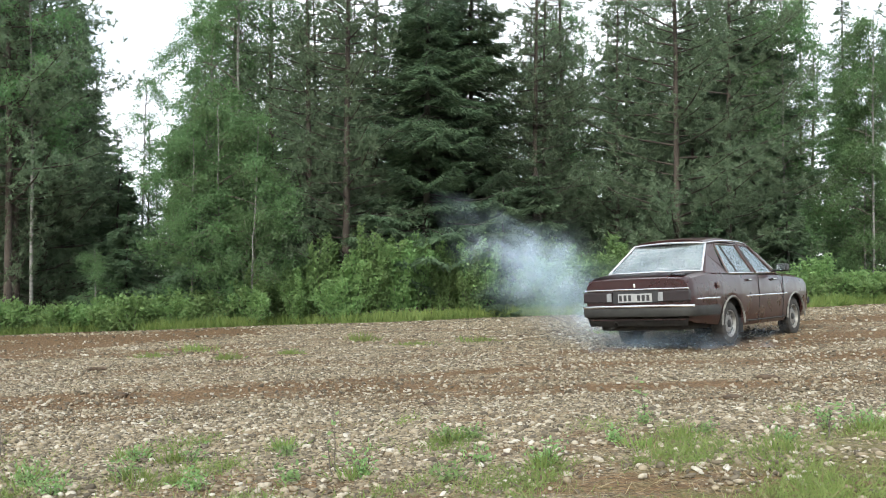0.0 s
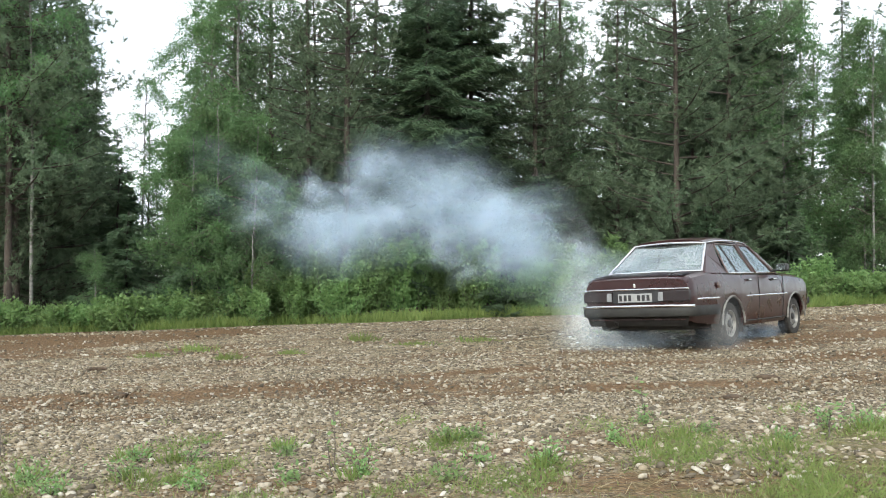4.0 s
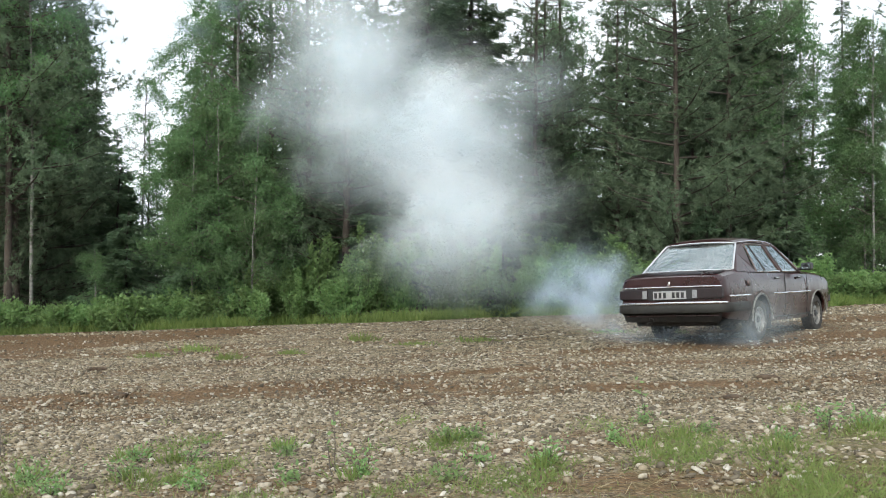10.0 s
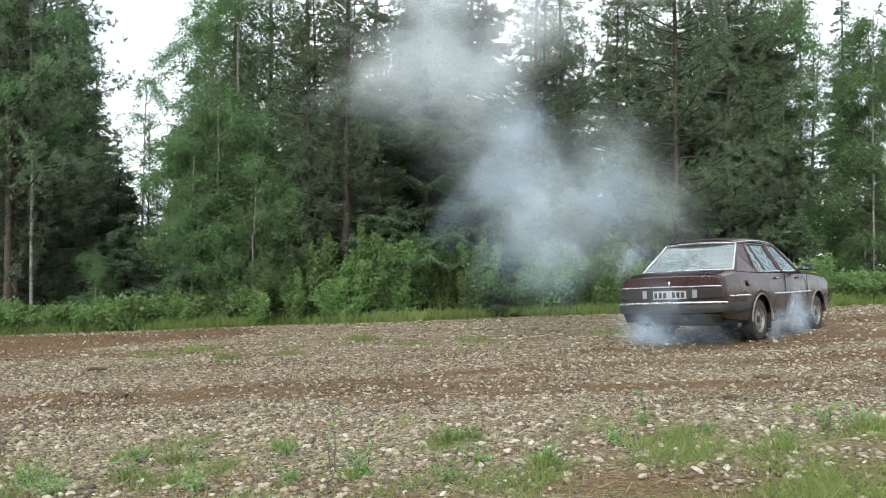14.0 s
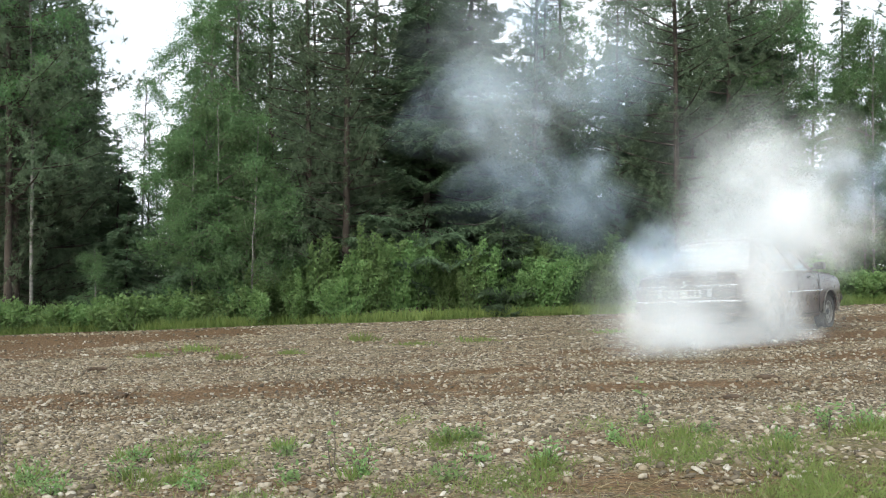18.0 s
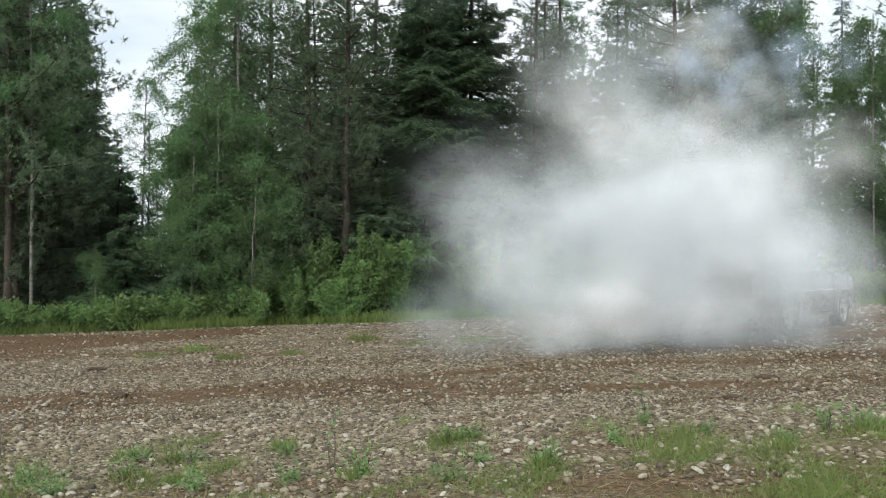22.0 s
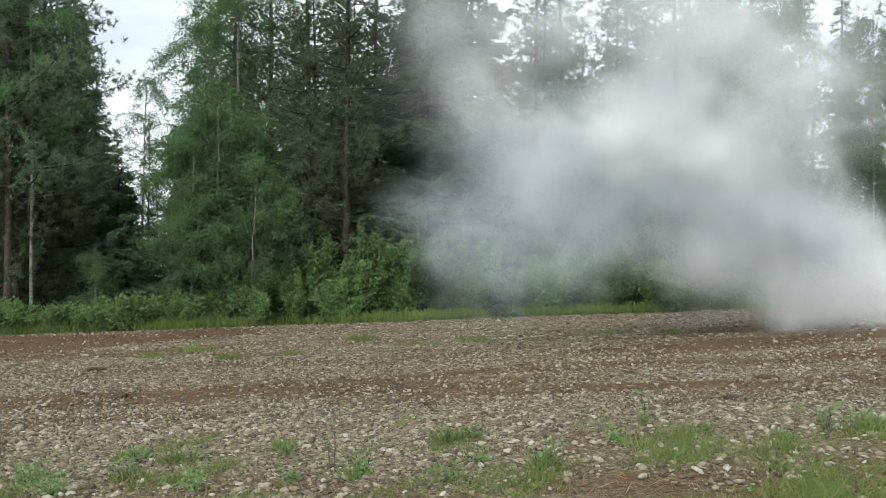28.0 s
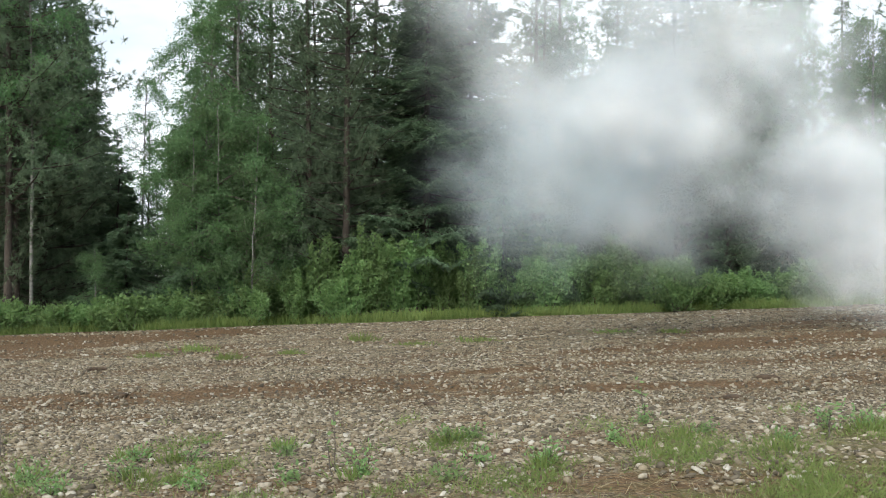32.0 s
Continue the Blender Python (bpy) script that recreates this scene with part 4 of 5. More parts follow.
def make_car():
    car = thing("car", "old dark red four-door saloon with worn chrome trim", "car")
    # body in panels
    body = part("body", body_shell(-0.98, 2.98, 40), PAINT, car)
    tail = body_shell(REAR, -0.984, 5, closed_rear=True)
    part("tail_panel", tail, PAINT, car)
    part("nose_panel", body_shell(2.984, NOSE, 5, closed_front=True), PAINT, car)
    part("boot_lid", sheet(((-1.10, 0.66, 0.944), (-1.10, -0.66, 0.944), (-0.66, -0.60, 0.998), (-0.66, 0.60, 0.998)), 0.010, 0.012), PAINT, car)
    # lighter red than the body: the sky's reflection is put into the bonnet's colour
    part("bonnet", sheet(((1.86, 0.70, 0.957), (1.86, -0.70, 0.957), (2.98, -0.66, 0.897), (2.98, 0.66, 0.897)), 0.010, 0.022), LIGHT_RED, car)
    under = box(bmesh.new(), (-1.05, -0.60, 0.24), (3.0, 0.60, 0.50), 0.03)
    part("underbody", under, UNDER, car)
    # near-black boxes fill the wheel wells
    for s in (1, -1):
        for xw in (0.0, BASE):
            part("wheel_arch", box(bmesh.new(), (xw - 0.40, s * 0.44, 0.50), (xw + 0.40, s * 0.74, 0.70), 0.02), UNDER, car)
    # cabin
    roof = bmesh.new()
    rows = []
    for i in range(13):
        x = -0.13 + 1.30 * i / 12
        e = 1.378 + 0.048 * math.sin(min(i / 12 * 1.05 + 0.02, 1) * math.pi) ** 0.8
        hw = 0.535 - 0.012 * abs(i - 6) / 6
        rows.append([roof.verts.new((x, hw * math.sin(t), e - 0.030 + 0.088 * math.cos(t) ** 0.6)) for t in [(-1 + 2 * k / 12) * math.pi / 2 * 0.999 for k in range(13)]])
    for a, b in zip(rows, rows[1:]):
        for k in range(12):
            roof.faces.new((a[k], a[k + 1], b[k + 1], b[k]))
    bmesh.ops.recalc_face_normals(roof, faces=roof.faces)
    bmesh.ops.solidify(roof, geom=roof.faces[:], thickness=0.03)
    part("roof", smooth_all(roof, 50), PAINT, car)
    for s in (1, -1):
        bz = 0.950
        # pillars: rear quarter, centre and windscreen
        quarter = bmesh.new()
        pts = [(-0.62, 0.735, 0.965), (-0.02, 0.775, bz), (-0.09, 0.725, 1.06), (-0.04, 0.60, 1.33), (0.06, 0.545, 1.385), (-0.12, 0.530, 1.372), (-0.30, 0.61, 1.22)]
        outer = [quarter.verts.new((x, s * y, z)) for x, y, z in pts]
        inner = [quarter.verts.new((x, s * (y - 0.05), z)) for x, y, z in pts]
        quarter.faces.new(outer)
        quarter.faces.new(inner)
        for k in range(len(pts)):
            j = (k + 1) % len(pts)
            quarter.faces.new((outer[k], outer[j], inner[j], inner[k]))
        bmesh.ops.recalc_face_normals(quarter, faces=quarter.faces)
        part("rear_pillar", quarter, PAINT, car)
        part("centre_pillar", rod([(0.90, s * 0.765, bz), (0.82, s * 0.66, 1.20), (0.76, s * 0.550, 1.365)], 0.026, 6), TRIM_BLACK, car)
        part("windscreen_pillar", rod([(1.80, s * 0.735, bz - 0.02), (1.45, s * 0.63, 1.19), (1.16, s * 0.540, 1.365)], 0.030, 8), PAINT, car)
        # chrome is put on the gutter to draw the white highlight above the windows
        part("gutter", rod([(-0.10, s * 0.548, 1.380), (0.1, s * 0.556, 1.398), (0.5, s * 0.560, 1.412), (0.9, s * 0.556, 1.405), (1.14, s * 0.548, 1.380), (1.45, s * 0.645, 1.20), (1.78, s * 0.748, 0.965)], 0.012, 6), CHROME, car)
        # door glass, each with a bright surround
        rear = [(0.0, 0.765, bz + 0.005), (0.86, 0.775, bz + 0.005), (0.75, 0.562, 1.358), (0.05, 0.562, 1.358)]
        front = [(0.95, 0.775, bz + 0.005), (1.66, 0.765, bz + 0.005), (1.20, 0.565, 1.348), (0.82, 0.564, 1.358)]
        for name, q in (("rear_door_window", rear), ("front_door_window", front)):
            w = part(name, sheet([(x, s * y, z) for x, y, z in q], 0.006), GLASS, car)
            w.visible_shadow = False
            frame_pts = [(x, s * (y + 0.008), z) for x, y, z in q]
            for a, b in zip(frame_pts, frame_pts[1:] + frame_pts[:1]):
                part("window_surround", rod([a, b], 0.012, 6), CHROME if a[2] < 1.0 and b[2] < 1.0 else LIGHT_RED, w)
        part("quarter_light_bar", rod([(0.34, s * 0.775, bz), (0.22, s * 0.570, 1.345)], 0.011, 6), TRIM_BLACK, car)
        # side details
        for x0, x1 in ((-1.02, -0.40), (0.44, 1.10), (1.14, 2.02)):
            z0, z1 = 0.635, 0.635
            part("side_moulding", rod([(x0, s * (at(HALF, x0) + 0.002), z0), ((x0 + x1) / 2, s * (at(HALF, (x0 + x1) / 2) + 0.004), z0), (x1, s * (at(HALF, x1) + 0.002), z1)], 0.014, 6), CHROME, car)
        for x0, x1 in ((0.92, 0.47), (1.86, 0.98)):
            part("door_gap", rod([(x0, s * 0.826, bz - 0.03), (x0 + 0.01, s * 0.834, 0.65), (x0 + 0.0, s * 0.802, 0.27)], 0.006, 4), TRIM_BLACK, car)
        part("sill_strip", rod([(0.42, s * 0.80, 0.295), (1.2, s * 0.806, 0.292), (2.0, s * 0.80, 0.295)], 0.012, 6), BUMPER, car)
        for x in (0.60, 1.52):
            h = part("door_handle", box(bmesh.new(), (x - 0.08, s * 0.818, 0.845), (x + 0.08, s * 0.845, 0.872), 0.008), TRIM_BLACK, car, "black door handle")
            part("grip", box(bmesh.new(), (x - 0.06, s * 0.842, 0.852), (x + 0.05, s * 0.850, 0.866), 0.003), CHROME, h)
        for xw in (0.0, BASE):
            arc = [(xw + 0.370 * math.cos(t), s * (at(HALF, xw) + 0.004), 0.27 + 0.372 * math.sin(t)) for t in [k * math.pi / 16 for k in range(17)]]
            part("arch_lip", rod(arc, 0.015, 6), RIM_STEEL, car, "dull scuffed metal lip")
        part("mudflap", box(bmesh.new(), (0.36, s * 0.62, 0.14), (0.375, s * 0.80, 0.34), 0.004), TRIM_BLACK, car)
        # door mirror
        mir = part("door_mirror", box(bmesh.new(), (1.52, s * 0.86, 0.965), (1.66, s * 1.02, 1.075), 0.025), TRIM_BLACK, car, "black door mirror")
        part("mirror_glass", box(bmesh.new(), (1.515, s * 0.875, 0.980), (1.519, s * 1.005, 1.060)), MIRROR, mir)
        part("mirror_foot", rod([(1.62, s * 0.76, 0.965), (1.60, s * 0.88, 1.00)], 0.022, 6), TRIM_BLACK, mir)
        # front lamp and indicator at the wing's end
        part("headlamp", box(bmesh.new(), (3.08, s * 0.42, 0.66), (3.215, s * 0.65, 0.78), 0.02), LAMP_CLEAR, car, "milky rectangular headlamp")
        part("indicator", box(bmesh.new(), (3.06, s * 0.655, 0.67), (3.185, s * 0.725, 0.78), 0.015), LAMP_CLEAR, car, "milky corner indicator")
        # seats with headrests
        for x in (0.15, 1.0):
            seat = part("seat", box(bmesh.new(), (x, s * 0.12, 0.40), (x + 0.5, s * 0.60, 0.62), 0.06), CLOTH, car)
            part("backrest", box(bmesh.new(), (x - 0.14, s * 0.12, 0.55), (x + 0.02, s * 0.60, 1.06), 0.05), CLOTH, seat)
            if x > 0.5:
                part("headrest", box(bmesh.new(), (x - 0.14, s * 0.25, 1.08), (x - 0.05, s * 0.48, 1.21), 0.03), CLOTH, seat)
    # rear and front glass
    rw = part("rear_window", sheet(((-0.61, 0.665, 1.000), (-0.61, -0.665, 1.000), (-0.125, -0.515, 1.368), (-0.125, 0.515, 1.368)), 0.006, 0.035), GLASS, car, "dusty pale rear window")
    rw.visible_shadow = False
    bottom = [(-0.622 - 0.018 * (1 - (y / 0.68) ** 2), y, 0.992 + 0.008 * (1 - (y / 0.68) ** 2)) for y in [0.68 - 0.136 * k for k in range(11)]]
    top = [(-0.125 - 0.02 * (1 - (y / 0.53) ** 2), y, 1.376 + 0.022 * (1 - (y / 0.53) ** 2)) for y in [0.53 - 0.106 * k for k in range(11)]]
    for pts in (bottom, top, [bottom[0], top[0]], [bottom[-1], top[-1]]):
        part("window_surround", rod(pts, 0.014, 6), CHROME, rw, "bright chrome strip")
    ws = part("windscreen", sheet(((1.82, -0.70, 0.960), (1.82, 0.70, 0.960), (1.20, 0.53, 1.355), (1.20, -0.53, 1.355)), 0.006, 0.03), GLASS, car)
    ws.visible_shadow = False
    part("dashboard", box(bmesh.new(), (1.55, -0.66, 0.72), (1.86, 0.66, 0.93), 0.04), TRIM_BLACK, car)
    part("steering_wheel", rod([(1.42 + 0.06 * math.cos(t), 0.36 + 0.18 * math.sin(t), 0.88 + 0.17 * math.cos(t)) for t in [k * math.pi / 10 for k in range(21)]], 0.013, 6), TRIM_BLACK, car)
    part("parcel_shelf", box(bmesh.new(), (-0.60, -0.62, 0.90), (-0.02, 0.62, 0.945), 0.01), CLOTH, car)
    # tail: lamp band, plate, strips and bumper
    for s in (1, -1):
        lamp = part("tail_lamp", box(bmesh.new(), (-1.195, s * 0.33, 0.615), (-1.10, s * 0.755, 0.755), 0.012), LAMP_RED, car, "dark red tail lamp")
        part("reversing_lens", box(bmesh.new(), (-1.200, s * 0.335, 0.625), (-1.190, s * 0.405, 0.735), 0.004), LAMP_CLEAR, lamp, "milky clear lens")
        part("indicator_lens", box(bmesh.new(), (-1.198, s * 0.690, 0.625), (-1.120, s * 0.758, 0.745), 0.006), LAMP_RED, lamp)
    part("lamp_band", box(bmesh.new(), (-1.180, -0.33, 0.600), (-1.14, 0.33, 0.770), 0.008), TRIM_BLACK, car)
    plate = part("number_plate", box(bmesh.new(), (-1.192, -0.245, 0.612), (-1.183, 0.245, 0.725), 0.004), PLATE_WHITE, car, "white number plate with dark bars")
    for y in (0.205, 0.138, 0.071, -0.058, -0.125, -0.192):
        part("plate_bar", box(bmesh.new(), (-1.1955, y - 0.021, 0.630), (-1.191, y + 0.021, 0.707), 0.001), TRIM_BLACK, plate)
    part("boot_strip", rod([(-1.170, 0.745, 0.775), (-1.182, 0.4, 0.778), (-1.186, 0, 0.779), (-1.182, -0.4, 0.778), (-1.170, -0.745, 0.775)], 0.011, 6), CHROME, car, "thin chrome strip")
    part("boot_badge", box(bmesh.new(), (-1.196, -0.018, 0.800), (-1.160, 0.018, 0.852), 0.008), CHROME, car)
    bump_bm = bmesh.new()
    prof = [(-1.0, 0.0), (-1.215, 0.0), (-1.245, 0.03), (-1.245, 0.09), (-1.215, 0.12), (-1.0, 0.12)]
    path = [(-0.45, 0.842), (-0.95, 0.825), (-1.12, 0.795), (-1.19, 0.72), (-1.215, 0.4), (-1.222, 0.0)]
    path = path + [(x, -y) for x, y in reversed(path[:-1])]
    rings = []
    for x, y in path:
        rings.append([bump_bm.verts.new(p) for p in ((x + 0.07, y * 0.92, 0.425), (x - 0.005, y, 0.425), (x - 0.020, y * 1.012, 0.455), (x - 0.020, y * 1.012, 0.515), (x - 0.005, y, 0.552), (x + 0.07, y * 0.92, 0.552))])
    for a, b in zip(rings, rings[1:]):
        for k in range(6):
            bump_bm.faces.new((a[k], a[(k + 1) % 6], b[(k + 1) % 6], b[k]))
    bump_bm.faces.new(rings[0])
    bump_bm.faces.new(rings[-1])
    bmesh.ops.recalc_face_normals(bump_bm, faces=bump_bm.faces)
    rb = part("rear_bumper", smooth_all(bump_bm, 50), BUMPER, car, "dull dark bumper with a chrome strip")
    part("bumper_strip", rod([(-1.13, 0.80, 0.555), (-1.20, 0.725, 0.557), (-1.228, 0.4, 0.560), (-1.236, 0.0, 0.561), (-1.228, -0.4, 0.560), (-1.20, -0.725, 0.557), (-1.13, -0.80, 0.555)], 0.017, 6), CHROME, rb, "bright chrome strip")
    part("rear_skirt", sheet(((-1.14, 0.70, 0.30), (-1.14, -0.70, 0.30), (-1.17, -0.74, 0.44), (-1.17, 0.74, 0.44)), 0.012), UNDER, car)
    fb = part("front_bumper", box(bmesh.new(), (3.08, -0.74, 0.44), (3.28, 0.74, 0.56), 0.03), BUMPER, car)
    part("bumper_strip", box(bmesh.new(), (3.275, -0.72, 0.51), (3.286, 0.72, 0.53), 0.003), CHROME, fb)
    part("grille", box(bmesh.new(), (3.19, -0.40, 0.66), (3.225, 0.40, 0.79), 0.01), TRIM_BLACK, car)
    part("exhaust_pipe", rod([(-0.7, 0.35, 0.29), (-1.15, 0.35, 0.28), (-1.24, 0.35, 0.265)], 0.018, 10), UNDER, car)
    part("tow_eye", rod([(-1.16 - 0.03 * math.sin(t), 0.30 + 0.03 * math.cos(t), 0.33 + 0.03 * math.sin(t)) for t in [k * math.pi / 6 for k in range(13)]], 0.006, 6), BUMPER, car)
    part("fuel_cap", lathe([(0.045, -0.822), (0.045, -0.834), (0.030, -0.838), (0.0005, -0.838)], 20), LIGHT_RED, car).location = (-0.44, 0, 0.80)
    part("rear_axle", rod([(0, -0.66, 0.275), (0, 0.66, 0.275)], 0.045, 8), UNDER, car)
    part("front_axle", rod([(BASE, -0.66, 0.275), (BASE, 0.66, 0.275)], 0.035, 8), UNDER, car)
    wheels = [make_wheel(car, x, s) for x in (0.0, BASE) for s in (1, -1)]
    return car, wheels


car, wheels = make_car()
WHEEL_AT = [(x, s * 0.70, 0.277) for x in (0.0, BASE) for s in (1, -1)]


def car_pose(x, y, turn):
    """The car leans a little to its left on the sloping ground."""
    fwd = Vector((math.cos(radians(turn)), math.sin(radians(turn)), 0.008)).normalized()
    left = Vector((-fwd.y, fwd.x, 0)).normalized()
    left.z = -0.041
    left = (left - fwd * left.dot(fwd)).normalized()
    up = fwd.cross(left)
    m = Matrix((fwd, left, up)).transposed().to_4x4()
    m.translation = (x, y, 0.035 * x + 0.017)
    return m


CAR_WAY = [(0.0, 3.27, 13.40, 50.6), (3.5, 3.27, 13.40, 50.6), (5.0, 3.31, 13.45, 50.6), (5.5, 3.36, 13.50, 50.6), (6.0, 3.43, 13.57, 50.6), (6.5, 3.49, 13.64, 50.6), (7.0, 3.49, 13.64, 50.6), (8.0, 3.53, 13.68, 50.6),
           (8.5, 3.57, 13.72, 50.6), (9.0, 3.65, 13.80, 50.6), (9.5, 3.76, 13.92, 50.6), (10.0, 3.877, 14.06, 50.6), (10.5, 3.88, 14.06, 50.6), (16.5, 3.88, 14.06, 50.6), (17.0, 3.94, 14.12, 50.5), (17.5, 4.05, 14.22, 50.3),
           (18.0, 4.16, 14.32, 50.1), (18.5, 4.22, 14.37, 50.0), (20.0, 4.34, 14.47, 49.8), (22.0, 4.48, 14.58, 49.5), (24.2, 4.52, 14.62, 49.5), (24.6, 4.60, 14.70, 49.5), (25.0, 4.79, 14.87, 49.0), (25.5, 5.22, 15.18, 48.0),
           (26.0, 5.85, 15.65, 46.0), (26.5, 6.65, 16.25, 43.0), (27.0, 7.65, 16.95, 38.0), (27.5, 8.85, 17.65, 31.0), (28.0, 10.2, 18.2, 22.0), (29.0, 13.2, 18.9, 10.0), (30.0, 16.6, 19.3, 5.0), (31.0, 19.6, 19.5, 3.0), (32.0, 22.0, 19.6, 2.0)]

# ---- tyre smoke: soft rigid puffs that leave the wheels, rise and drift apart ----


def puff_mesh(name, r, flakes, seed, material, flat=0.8):
    """A loose ball of soft-edged flakes, denser in the middle."""
    g = np.random.RandomState(seed)
    k = 10
    c = g.normal(0, 1, (flakes, 3))
    c = unit(c) * (g.uniform(0, 1, (flakes, 1)) ** 0.55) * r * 0.62
    c[:, 2] *= flat
    rad = r * g.uniform(0.36, 0.64, flakes)
    nrm = unit(g.normal(0, 0.42, (flakes, 3)) + np.array([[-0.15, -0.85, 0.50]]))
    ref = unit(g.normal(0, 1, (flakes, 3)))
    a = unit(np.cross(nrm, ref))
    b = np.cross(nrm, a)
    ang = np.arange(k) * 2 * np.pi / k
    vs, fade = [c[:, None, :] + nrm[:, None, :] * rad[:, None, None] * 0.22], [np.ones((flakes, 1))]
    for q, lift, f in ((0.35, 0.17, 0.72), (0.68, 0.05, 0.25), (1.0, -0.10, 0.0)):
        wob = 1 + g.uniform(-0.22, 0.22, (flakes, k, 1))
        ring = c[:, None, :] + rad[:, None, None] * (q * wob * (a[:, None, :] * np.cos(ang)[None, :, None] + b[:, None, :] * np.sin(ang)[None, :, None]) + nrm[:, None, :] * lift)
        vs.append(ring)
        fade.append(np.full((flakes, k), f))
    v = np.concatenate(vs, axis=1)
    fade = np.concatenate(fade, axis=1) * g.uniform(0.6, 1.15, (flakes, 1))
    tris = []
    for j in range(k):
        n = (j + 1) % k
        tris.append([0, 1 + j, 1 + n])
        for s in (1, 1 + k):
            tris += [[s + j, s + k + j, s + k + n], [s + j, s + k + n, s + n]]
    tris = np.array(tris)[None] + (np.arange(flakes) * v.shape[1])[:, None, None]
    return tri_mesh(name, v.reshape(-1, 3), tris.reshape(-1, 3), material, True, fade.ravel())


PUFFS = {"wisp": [puff_mesh("puff", 0.5, 8, 70 + i, SMOKE_WISP, 0.6) for i in range(3)],
         "veil": [puff_mesh("puff", 1.2, 14, 75 + i, SMOKE_BLUE) for i in range(3)],
         "faint": [puff_mesh("puff", 1.6, 14, 85 + i, SMOKE_FAINT) for i in range(3)],
         "haze": [puff_mesh("puff", 1.5, 15, 80 + i, SMOKE_THIN) for i in range(4)],
         "soft": [puff_mesh("puff", 0.9, 12, 90 + i, SMOKE_MID) for i in range(3)],
         "cloud": [puff_mesh("puff", 1.5, 16, 100 + i, SMOKE_MID) for i in range(4)],
         "thick": [puff_mesh("puff", 1.0, 13, 110 + i, SMOKE_THICK) for i in range(3)]}
PUFF_R = {"wisp": 0.5, "faint": 1.6, "veil": 1.2, "haze": 1.5, "soft": 0.9, "cloud": 1.5, "thick": 1.0}


def car_at(t):
    return np.array([np.interp(t, [r[0] for r in CAR_WAY], [r[i] for r in CAR_WAY]) for i in (1, 2)])


